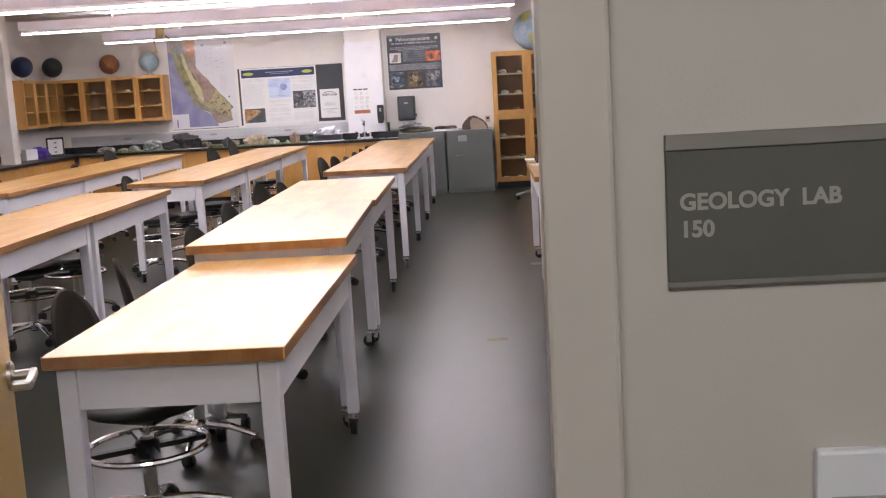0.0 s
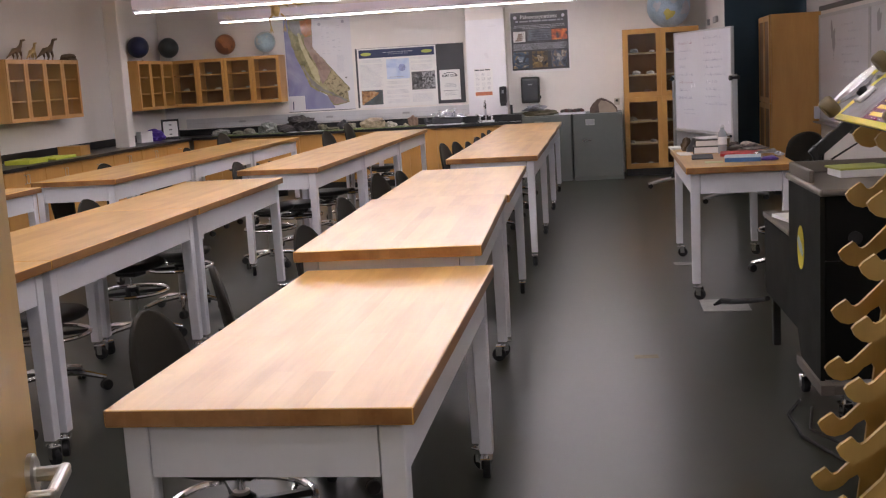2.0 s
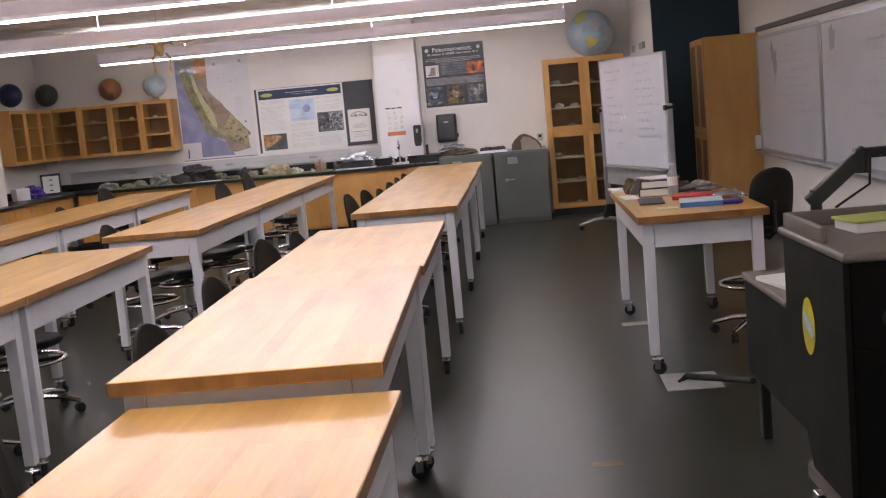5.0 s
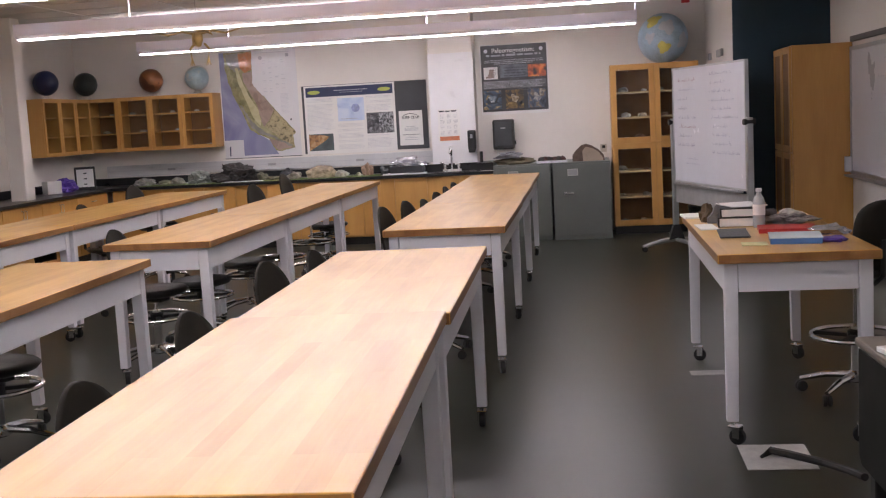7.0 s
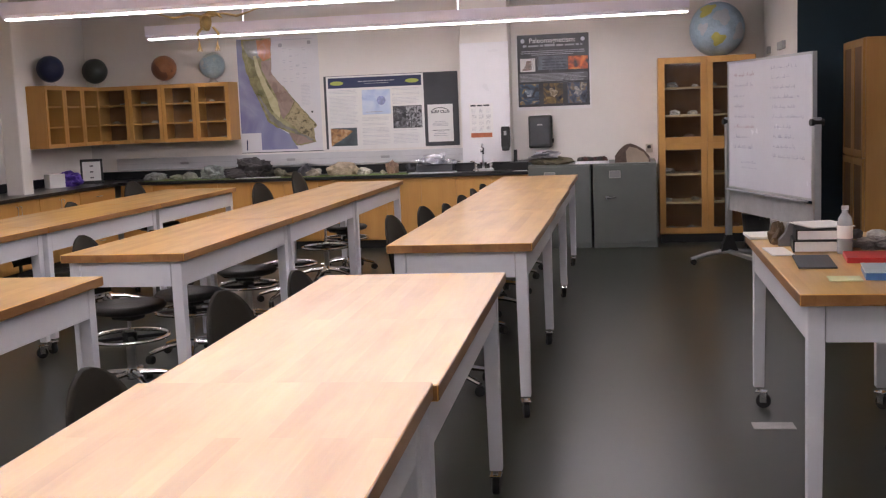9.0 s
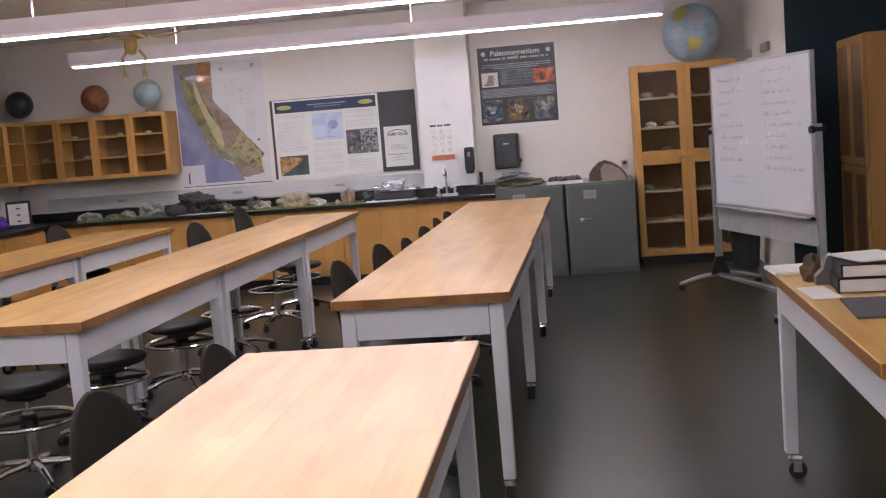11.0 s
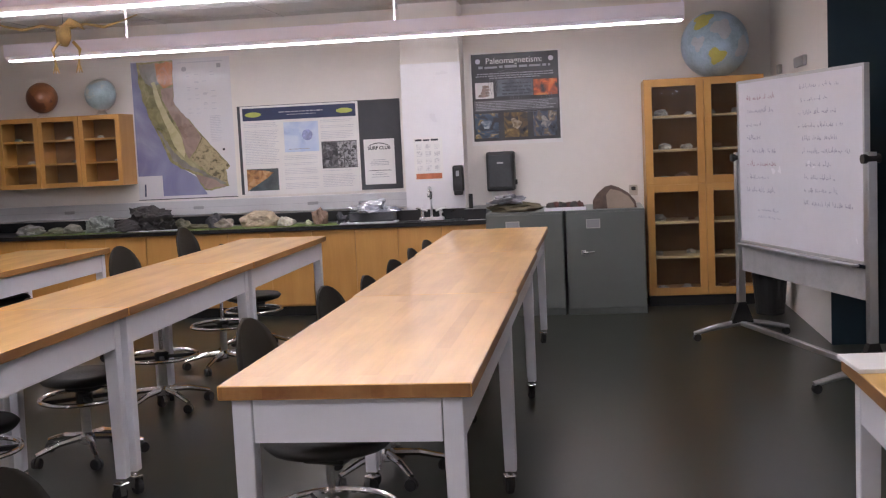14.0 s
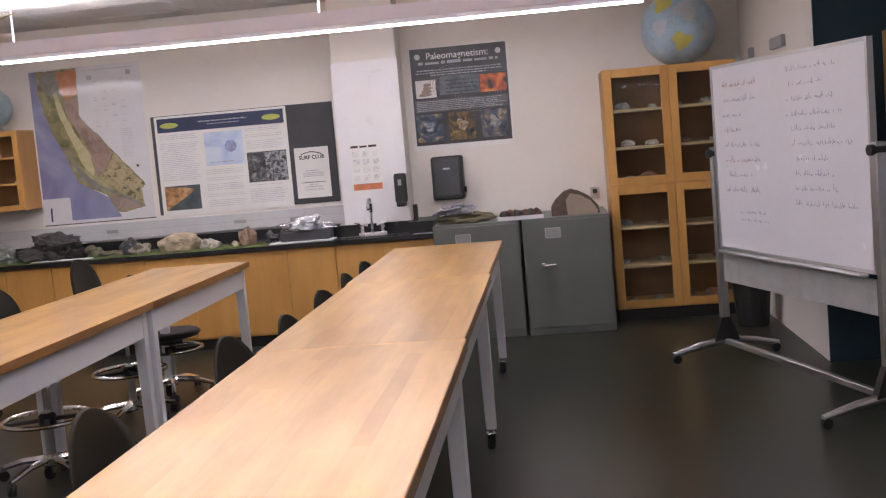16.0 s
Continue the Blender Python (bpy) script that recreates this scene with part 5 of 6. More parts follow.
for cx in (-3.57, -2.63):
    part("emblem", lathed([(0, 0), (0.085, 0), (0.085, 0.001), (0, 0.001)], 20, Matrix.Translation((cx, yb - 0.003, 1.965)) @ Matrix.Rotation(math.pi / 2, 4, "X") @ Matrix.Diagonal((1, 0.3, 1, 1))), M_LOGO, ps, "yellow-green oval emblem")
sheet(ps, "diagram", -3.26, 1.575, -2.905, 1.875, yb - 0.0015, printed("diagram_print", [(0.35, (0.46, 0.56, 0.76)), (0.6, (0.62, 0.69, 0.82))], 6), "pale blue diagram")
part("diagram_spot", lathed([(0, 0), (0.055, 0), (0.055, 0.001), (0, 0.001)], 20, Matrix.Translation((-3.02, yb - 0.003, 1.74)) @ Matrix.Rotation(math.pi / 2, 4, "X")), mat("diagram_blue", (0.30, 0.34, 0.60), 0.5, var=0.3, scale=25), ps)
M_PHOTO = printed("dark_photo_print", [(0.38, (0.03, 0.03, 0.035)), (0.55, (0.12, 0.12, 0.13)), (0.7, (0.30, 0.30, 0.33))], 22)
sheet(ps, "photo", -2.88, 1.395, -2.52, 1.665, yb - 0.0015, M_PHOTO, "dark photograph")
M_CELL = printed("grey_cell_print", [(0.4, (0.05, 0.05, 0.055)), (0.5, (0.28, 0.28, 0.30)), (0.65, (0.42, 0.42, 0.45))], 28)
for k in range(9):
    sheet(ps, "photo_cell", -2.715 + 0.066 * (k % 3), 1.40 + 0.088 * (k // 3), -2.657 + 0.066 * (k % 3), 1.48 + 0.088 * (k // 3), yb - 0.003, M_CELL)
word_line(ps, -3.22, -3.0, 1.60, 0.01, yb - 0.003, M_INKG)
sheet(ps, "photo", -3.67, 1.20, -3.34, 1.42, yb - 0.0015, mat("teal_photo_print", (0.08, 0.10, 0.11), 0.3, var=0.3, scale=8), "photograph with an orange ridge")
part("photo_ridge", slab([(-3.67, 1.20), (-3.45, 1.33), (-3.39, 1.38), (-3.47, 1.40), (-3.67, 1.415)], 0.001, Matrix(((1, 0, 0, 0), (0, 0, -1, yb - 0.003), (0, 1, 0, 0), (0, 0, 0, 1)))), printed("orange_ridge_print", [(0.35, (0.14, 0.07, 0.04)), (0.5, (0.42, 0.22, 0.09)), (0.65, (0.55, 0.36, 0.20))], 14), ps)
for cx0, cx1, z0, z1 in ((-3.67, -3.31, 1.46, 1.88), (-3.27, -2.91, 1.20, 1.54), (-2.88, -2.53, 1.69, 1.88), (-2.88, -2.53, 1.20, 1.375)):
    z = z1
    while z > z0:
        word_line(ps, cx0, cx1 - rnd.uniform(0, 0.06), z - 0.006, 0.006, yb - 0.0015, M_INKL)
        z -= 0.0165 if rnd.random() < 0.85 else 0.04
nt_ = thing("club_notice", "white surf club notice pinned to the felt board", "notice", pose(-0.085, 0, 0.005))
sheet(nt_, "paper", -2.45, 1.215, -2.14, 1.665, yb, M_PAPER)
words("lettering", "SURF CLUB", 0.046, M_INK, Matrix.Translation((-2.295, yb - 0.0015, 1.575)) @ UP, nt_, "CENTER", 0.0004, 0.0012)
part("wave_mark", tubed([(-2.39 + 0.019 * i, yb - 0.002, 1.603 + 0.022 * math.sin(i * 0.33)) for i in range(11)], 0.004, 5), M_INK, nt_)
for k, (w, z) in enumerate(((0.13, 1.455), (0.18, 1.435), (0.2, 1.42), (0.18, 1.405), (0.23, 1.35), (0.08, 1.33), (0.16, 1.31), (0.18, 1.285))):
    word_line(nt_, -2.295 - w / 2, -2.295 + w / 2, z, 0.007, yb - 0.0015, M_INKG if k != 4 else M_INK)

bp_ = thing("science_poster", "black science poster with white border on the back wall", "poster", pose(-0.07, 0, -0.02))
sheet(bp_, "paper", -1.375, 1.575, -0.49, 2.475, YN - 0.001, M_PAPER)
M_BLKPR = printed("black_poster_print", [(0.3, (0.012, 0.012, 0.015)), (0.6, (0.035, 0.035, 0.042))], 5, 0.4, 0.12)
sheet(bp_, "print", -1.355, 1.615, -0.51, 2.46, YN - 0.0028, M_BLKPR)
words("title", "Paleomagnetism:", 0.082, M_PAPER, Matrix.Translation((-0.94, YN - 0.0045, 2.388)) @ UP, bp_, "CENTER", 0.0004, 0.0004)
for w, z, hh in ((0.70, 2.318, 0.026), (0.74, 2.262, 0.011), (0.76, 2.240, 0.011), (0.5, 2.219, 0.011)):
    word_line(bp_, -0.935 - w / 2, -0.935 + w / 2, z, hh, YN - 0.0042, M_INKG, "subtitle_line")
for sx in (-1.29, -0.58):
    part("seal", lathed([(0, 0), (0.025, 0), (0.025, 0.001), (0, 0.001)], 16, Matrix.Translation((sx, YN - 0.0042, 2.39)) @ Matrix.Rotation(math.pi / 2, 4, "X")), M_INKL, bp_)
M_BAND = printed("grey_poster_band", [(0.35, (0.05, 0.05, 0.055)), (0.6, (0.11, 0.11, 0.12))], 7)
sheet(bp_, "grey_band", -1.34, 1.905, -0.525, 2.01, YN - 0.0042, M_BAND)
for k in range(6):
    word_line(bp_, -1.325, -0.54 - rnd.uniform(0, 0.1), 1.915 + 0.0155 * k, 0.008, YN - 0.0056, M_INKG)
sheet(bp_, "picture", -1.325, 2.03, -1.145, 2.185, YN - 0.0042, M_PAPER)
for k in range(4):
    part("picture_stone", slab([(-1.30 + 0.015 * k + 0.10 * i * (1 - 0.16 * k) + 0.01 * math.sin(5 * i + k), 2.046 + 0.028 * k + j) for i, j in ((0, 0), (0.5, -0.004), (1.15, 0.004), (1.1, 0.024), (0.5, 0.028), (0.05, 0.02))], 0.001, Matrix(((1, 0, 0, 0), (0, 0, -1, YN - 0.0052), (0, 1, 0, 0), (0, 0, 0, 1)))), mat("stone_picture_print", (0.28, 0.21, 0.18), 0.4, var=0.4, scale=40), bp_)
sheet(bp_, "picture", -1.115, 2.045, -0.76, 2.205, YN - 0.0042, printed("blue_grey_picture", [(0.35, (0.04, 0.045, 0.06)), (0.6, (0.14, 0.16, 0.20))], 9))
for k in range(4):
    word_line(bp_, -1.06, -0.78, 2.06 + 0.034 * k, 0.014, YN - 0.0056, M_INK)
sheet(bp_, "picture", -0.755, 2.04, -0.525, 2.195, YN - 0.0042, printed("glowing_orange_picture", [(0.36, (0.03, 0.02, 0.02)), (0.48, (0.42, 0.09, 0.03)), (0.58, (0.70, 0.16, 0.04)), (0.72, (0.75, 0.34, 0.10))], 9, detail=3), "glowing orange picture")
HUES = (((0.05, 0.09, 0.15), (0.42, 0.46, 0.50), (0.30, 0.20, 0.06)), ((0.14, 0.09, 0.03), (0.42, 0.36, 0.26), (0.30, 0.20, 0.06)), ((0.07, 0.09, 0.14), (0.40, 0.37, 0.33), (0.16, 0.12, 0.08)))
for k in range(3):
    cx = -1.225 + 0.285 * k
    a_, b_, c_ = HUES[k]
    pr = printed("globe_picture_print", [(0.34, (0.012, 0.014, 0.02)), (0.52, a_), (0.63, c_), (0.74, b_)], 9, detail=3, warp=1.5)
    sheet(bp_, "picture", cx - 0.115, 1.645, cx + 0.115, 1.885, YN - 0.0042, pr)
    part("picture_spot", slab([(cx + 0.045 * math.cos(a) * (1 + 0.35 * math.sin(3 * a + k)), 1.775 + 0.055 * math.sin(a) * (1 + 0.3 * math.cos(2 * a + k))) for a in [i * 0.3 for i in range(21)]], 0.0008, Matrix(((1, 0, 0, 0), (0, 0, -1, YN - 0.0052), (0, 1, 0, 0), (0, 0, 0, 1)))), printed("pale_picture_print", [(0.35, a_), (0.6, b_)], 20), bp_)
M_FIELD = mat("thin_white_line", (0.20, 0.20, 0.22), 0.6)
for r in (0.10, 0.125, 0.15, 0.175, 0.20):
    part("field_line", tubed([(-1.0 + r * math.cos(a), YN - 0.0075, 2.12 + r * 0.9 * math.sin(a)) for a in [0.2 + i * 0.3 for i in range(12)]], 0.0016, 4), M_FIELD, bp_)
    part("field_line", tubed([(-0.78 + r * math.cos(a), YN - 0.0075, 2.02 + r * 0.7 * math.sin(a)) for a in [3.0 + i * 0.3 for i in range(13)]], 0.0016, 4), M_FIELD, bp_)

# panel on the pier, washing instructions, soap and towels
YP = 17.55
setting("splash_panel", bx(-2.068, YP - 0.008, 0.972, -1.495, YP - 0.001, 2.36, bevel=0.001), mat("white_panel", (0.77, 0.76, 0.79), 0.3, var=0.02), "white laminate splash panel on the pier behind the sink", "panel")
hw = thing("instruction_sheet", "white instruction sheet with small drawings and an orange bar", "notice", pose(-0.075, 0, 0))
yh = YP - 0.0085
sheet(hw, "paper", -1.90, 1.24, -1.62, 1.66, yh, M_PAPER)
word_line(hw, -1.885, -1.66, 1.625, 0.02, yh - 0.0015, M_INK, "title")
M_FAINT = printed("faint_drawing_print", [(0.4, (0.55, 0.54, 0.56)), (0.55, (0.74, 0.73, 0.73))], 40)
M_DULLORANGE = mat("dull_orange_print", (0.52, 0.17, 0.08), 0.5, var=0.15, scale=20)
for r in range(4):
    for c in range(3):
        sheet(hw, "drawing", -1.872 + 0.085 * c, 1.352 + 0.068 * r, -1.818 + 0.085 * c, 1.392 + 0.068 * r, yh - 0.0015, M_FAINT)
        word_line(hw, -1.872 + 0.085 * c, -1.83 + 0.085 * c, 1.342 + 0.068 * r, 0.005, yh - 0.0015, M_INKL)
sheet(hw, "orange_bar", -1.885, 1.262, -1.635, 1.315, yh - 0.0015, M_DULLORANGE, "orange bar")
so = thing("soap_dispenser", "black wall soap dispenser beside the sink", "dispenser", pose(-1.55, YP - 0.0085, 1.10))
part("body", bx(-0.05, -0.10, 0.03, 0.05, 0, 0.28, bevel=0.018, seg=3), M_BLACK, so)
part("lever", bx(-0.04, -0.112, 0.0, 0.04, -0.03, 0.045, bevel=0.01, seg=2), M_BLACK, so)
part("window", bx(-0.015, -0.103, 0.18, 0.015, -0.0995, 0.23), M_GREYPL, so)
td = thing("towel_dispenser", "black translucent paper towel dispenser on the wall", "dispenser", pose(-1.165, YN, 1.09))
part("body", bx(-0.135, -0.20, 0.02, 0.135, -0.001, 0.40, bevel=0.02, seg=3), M_BLACK, td)
part("front_cover", bx(-0.11, -0.212, 0.06, 0.11, -0.199, 0.37, bevel=0.006, seg=2), mat("smoked_plastic", (0.06, 0.064, 0.07), 0.2), td, "smoked front cover")
part("lock_badge", bx(-0.03, -0.216, 0.285, 0.03, -0.2115, 0.30), M_GREYPL, td)
part("knob", tubed([(0.134, -0.12, 0.10), (0.155, -0.12, 0.10)], 0.025, 12), M_BLACK, td)
part("towel_tail", bx(-0.10, -0.12, -0.13, 0.10, -0.117, 0.03), M_PAPER, td, "white paper towel tail")
sk = thing("lab_faucet", "chrome lab faucet with cross handles behind a black sink", "faucet", pose(-1.815, 17.44, 0.868))
M_BRIGHT = mat("polished_nickel", (0.88, 0.88, 0.90), 0.28, 1.0, var=0.05)
part("base", bx(-0.12, -0.03, 0, 0.12, 0.03, 0.035, bevel=0.008, seg=2), M_BRIGHT, sk)
part("spout", tubed([(0, 0, 0.02), (0, 0, 0.27), (0, -0.03, 0.315), (0, -0.09, 0.32), (0, -0.13, 0.28), (0, -0.14, 0.23)], 0.014, 10), M_BRIGHT, sk, smooth=True)
for sx in (-1, 1):
    part("valve", tubed([(sx * 0.09, 0, 0.03), (sx * 0.09, 0, 0.09)], 0.018, 10), M_BRIGHT, sk)
    part("handle", tubed([(sx * 0.04, -0.01, 0.095), (sx * 0.15, 0.01, 0.125)], 0.010, 8), M_BRIGHT, sk)
    part("handle", tubed([(sx * 0.09, -0.05, 0.10), (sx * 0.09, 0.05, 0.11)], 0.010, 8), M_BRIGHT, sk)
sn = thing("sink", "black epoxy sink basin set in the worktop", "sink", pose(0, 0, 0))
bm = bmesh.new()
for a in ((-2.055, 17.29, -1.575, 17.30), (-2.055, 17.38, -1.575, 17.39), (-2.055, 17.30, -2.045, 17.38), (-1.585, 17.30, -1.575, 17.38)):
    box(bm, a[0], a[1], 0.868, a[2], a[3], 0.872)
part("rim", bm, M_EPOXY, sn)
pp = thing("standpipe", "short black standpipe beside the towel dispenser", "pipe", pose(-1.435, 17.45, 0.868))
part("tube", lathed([(0.02, 0), (0.02, 0.24), (0.014, 0.24)], 14), M_BLACK, pp)
sheaf("counter_sheet", -1.375, 17.35, 0.868, 0.16, 0.12, 0.006, 5, M_PAPER, "white folded sheet on the worktop end")

# ---- globes ----
def globe(name, label, m, r, colour, land=None, stand=True, seed=1, meridian=False):
    g = thing(name, label, "globe", m, "globes on the cabinets" if stand else "")
    zc = 0.05 + r if stand else r * 0.985
    mm = mat(name + "_ocean", colour, 0.35, var=0.25, scale=6)
    nt = mm.node_tree
    if land:
        b = nt.nodes["Principled BSDF"]
        src = b.inputs["Base Color"].links[0].from_socket
        tc = nt.nodes.new("ShaderNodeTexCoord")
        nz = nt.nodes.new("ShaderNodeTexNoise")
        nz.inputs["Scale"].default_value, nz.inputs["Detail"].default_value = 0.55 / r, 6
        ad = nt.nodes.new("ShaderNodeVectorMath")
        ad.inputs[1].default_value = (seed * 1.3, seed * 0.7, seed * 2.1)
        nt.links.new(tc.outputs["Object"], ad.inputs[0])
        nt.links.new(ad.outputs[0], nz.inputs["Vector"])
        st = nt.nodes.new("ShaderNodeMapRange")
        st.inputs["From Min"].default_value, st.inputs["From Max"].default_value = 0.53, 0.56
        nt.links.new(nz.outputs["Fac"], st.inputs["Value"])
        mx = nt.nodes.new("ShaderNodeMix")
        mx.data_type = "RGBA"
        nt.links.new(st.outputs["Result"], mx.inputs[0])
        nt.links.new(src, mx.inputs[6])
        mx.inputs[7].default_value = (*land, 1)
        nt.links.new(mx.outputs[2], b.inputs["Base Color"])
    bm = bmesh.new()
    bmesh.ops.create_uvsphere(bm, u_segments=40, v_segments=24, radius=r)
    bmesh.ops.translate(bm, vec=(0, 0, zc), verts=bm.verts)
    ball = part("ball", bm, mm, g, smooth=True)
    if stand:
        part("foot", lathed([(0.065, 0), (0.065, 0.008), (0.05, 0.02), (0.035, 0.045), (0.045, 0.06), (0, 0.06)], 24), M_CLEAR if not meridian else M_STEEL, g, smooth=False)
    if meridian:
        part("meridian", tubed([((r + 0.012) * math.sin(a), 0, zc - (r + 0.012) * math.cos(a)) for a in [i * math.pi / 14 for i in range(15)]], 0.005, 6), M_STEEL, g)
    return g, ball


CT = 2.041
globe("blue_globe", "dark blue tabletop globe on a cabinet", pose(-6.78, 16.72, CT), 0.155, (0.010, 0.016, 0.06))
globe("grey_globe", "dark grey-green moon globe on a cabinet", pose(-6.70, 17.66, CT), 0.155, (0.035, 0.042, 0.04))
globe("red_globe", "red-brown planet globe on a cabinet", pose(-5.80, 17.70, CT), 0.155, (0.27, 0.11, 0.045), (0.14, 0.055, 0.03), seed=3)
globe("earth_globe", "pale blue earth globe on a stand", pose(-5.17, 17.70, CT), 0.155, (0.33, 0.42, 0.46), (0.44, 0.45, 0.40), seed=5, meridian=True)
bg, ball = globe("inflatable_globe", "large inflatable pale blue globe with yellow continents on the bookcase", pose(0.865, 17.58, 2.081), 0.305, (0.34, 0.45, 0.56), None, False, 2)


def land_patch(centre, size, pts, material, r):
    """A patch of land on the ball, lying on its skin."""
    lat, lon = centre
    bm = bmesh.new()
    ring = []
    n = 22
    for i in range(n):
        a = 2 * math.pi * i / n
        k = size * (1 + pts * math.sin(3 * a + lat) + 0.6 * pts * math.cos(5 * a + lon))
        la, lo = radians(lat) + k * math.sin(a), radians(lon) + k * math.cos(a) / max(0.4, math.cos(radians(lat)))
        ring.append((la, lo))
    def at(la, lo):
        return Vector((math.cos(la) * math.cos(lo), math.cos(la) * math.sin(lo), math.sin(la))) * (r + 0.0022) + Vector((0, 0, r * 0.985))
    c = bm.verts.new(at(radians(lat), radians(lon)))
    prev = None
    rows = []
    for f in (0.33, 0.66, 1.0):
        rows.append([bm.verts.new(at(radians(lat) + (la - radians(lat)) * f, radians(lon) + (lo - radians(lon)) * f)) for la, lo in ring])
    for i in range(n):
        j = (i + 1) % n
        bm.faces.new((c, rows[0][i], rows[0][j]))
        for A_, B_ in zip(rows, rows[1:]):
            bm.faces.new((A_[i], B_[i], B_[j], A_[j]))
    part("continent", bm, material, ball, "yellow printed continent", smooth=True)


M_LAND = mat("yellow_land_print", (0.52, 0.47, 0.12), 0.35, var=0.15)
M_PINK = mat("pale_land_print", (0.45, 0.47, 0.52), 0.35, var=0.15)
land_patch((-24, 268), 0.24, 0.2, M_LAND, 0.305)
land_patch((44, 236), 0.30, 0.25, M_LAND, 0.305)
land_patch((24, 278), 0.30, 0.2, M_PINK, 0.305)
land_patch((0, 235), 0.2, 0.25, M_PINK, 0.305)
land_patch((-10, 320), 0.3, 0.2, M_PINK, 0.305)

# ---- rocks and trays on the worktop ----
def stone(colour, scale=14, var=0.35):
    return mat("rock_surface", colour, 0.85, var=var, scale=scale, bump=0.5, bscale=40)


ZC = 0.8695
rn = thing("felt_runner", "green felt runner under the rock specimens", "runner", pose(0, 0, 0))
part("felt", bx(-5.98, 17.27, ZC - 0.001, -2.70, 17.60, ZC + 0.004), M_MAT, rn)
ZR = ZC + 0.0045
ROCKS = [(-4.56, 17.12, 0.23, 0.14, 0.13, (0.05, 0.045, 0.045), "dark folded rock with pale veins", 0.55, 1), (-4.22, 17.15, 0.08, 0.07, 0.06, (0.14, 0.13, 0.09), "small olive grey rock", 0.25, 2),
         (-4.05, 17.13, 0.10, 0.06, 0.03, (0.13, 0.12, 0.08), "flat olive rock", 0.25, 3), (-3.90, 17.18, 0.075, 0.07, 0.085, (0.07, 0.07, 0.08), "dark grey pointed rock", 0.35, 4),
         (-3.78, 17.10, 0.08, 0.06, 0.055, (0.28, 0.25, 0.21), "pale grey angular rock", 0.4, 5), (-3.43, 17.15, 0.19, 0.12, 0.10, (0.38, 0.31, 0.22), "large rounded tan rock", 0.18, 6),
         (-3.16, 17.12, 0.075, 0.06, 0.055, (0.48, 0.46, 0.40), "pale white crystalline rock", 0.4, 7), (-2.83, 17.15, 0.065, 0.06, 0.095, (0.30, 0.20, 0.15), "reddish brown upright rock", 0.3, 8),
         (-2.94, 17.12, 0.03, 0.03, 0.03, (0.42, 0.40, 0.30), "small pale pebble", 0.2, 9), (-5.05, 17.12, 0.14, 0.10, 0.09, (0.23, 0.25, 0.235), "greenish white crystal cluster", 0.45, 10),
         (-5.36, 17.12, 0.09, 0.08, 0.06, (0.26, 0.25, 0.21), "pale olive rock", 0.3, 11), (-5.55, 17.15, 0.08, 0.07, 0.04, (0.20, 0.21, 0.15), "flat greenish rock", 0.3, 12),
         (-5.82, 17.15, 0.13, 0.09, 0.06, (0.30, 0.30, 0.29), "pale grey crystal rock", 0.4, 13), (-4.80, 17.2, 0.09, 0.08, 0.07, (0.12, 0.12, 0.11), "dark rock", 0.3, 14)]
for x, y, a, b, c, col, lab, ro, sd in ROCKS:
    lump("rock", lab + " on the green runner", "rock", x - 0.08, y + 0.3, ZR, a, b, c, stone(col), sd, ro, 4 if a > 0.12 else 3, 0, "rocks on the worktop")
sheaf("white_tray", -4.53, 17.3, ZR, 0.55, 0.07, 0.008, 0, M_WHITE, "flat white tray edge beside the dark folded rock", "tray")
ty = thing("specimen_tray", "white tray on the worktop", "tray", pose(-2.41, 17.38, ZC))
part("tray", bx(-0.27, -0.11, 0, 0.27, 0.11, 0.014, bevel=0.004), M_WHITE, ty)
dk = thing("dark_box", "low dark grey box on the white tray", "box", pose(-2.38, 17.4, ZC + 0.0145))
part("box", bx(-0.22, -0.09, 0, 0.22, 0.09, 0.09, bevel=0.02, seg=2), M_GREYFELT, dk)
lump("foil_sheet", "crumpled clear plastic sheeting on the dark box", "sheet", -2.38, 17.4, ZC + 0.105, 0.18, 0.09, 0.06, M_FOIL, 41, 0.7, 4)
lump("foil_sheet", "small crumpled plastic beside the tray", "sheet", -2.68, 17.42, ZC + 0.001, 0.05, 0.06, 0.06, M_GREYFELT, 42, 0.6, 3)
# on the metal cabinets
ZF = 0.9405
lump("rock", "flat olive brown rock on a metal cabinet", "rock", -0.99, 17.20, ZF, 0.23, 0.13, 0.05, stone((0.10, 0.085, 0.05)), 51, 0.3, 4, 0, "rocks on the metal cabinets")
lump("plastic_bag", "crumpled grey plastic bag on a rock", "bag", -1.07, 17.17, ZF + 0.075, 0.13, 0.09, 0.045, mat("grey_bag", (0.22, 0.22, 0.25), 0.35, var=0.3, scale=20), 52, 0.6, 4)
tr = thing("rock_tray", "white tray with dark reddish specimens", "tray", pose(-0.54, 17.15, ZF))
part("base", bx(-0.185, -0.12, 0, 0.185, 0.12, 0.012), M_WHITE, tr)
part("rim", bx(-0.185, -0.12, 0.012, 0.185, -0.114, 0.03), M_WHITE, tr)
for k in range(6):
    lump("specimen", "dark reddish specimen lying in a tray", "rock", -0.67 + 0.052 * k, 17.15 + 0.02 * (k % 2), ZF + 0.012, 0.04, 0.06, 0.04, stone((0.09, 0.035, 0.03) if k % 2 else (0.05, 0.045, 0.04)), 60 + k, 0.3, 2, 0, "specimens in the tray")
sl = thing("cut_rock", "cut rock slab with flat tan face and dark rind", "rock", pose(-0.10, 17.17, ZF))
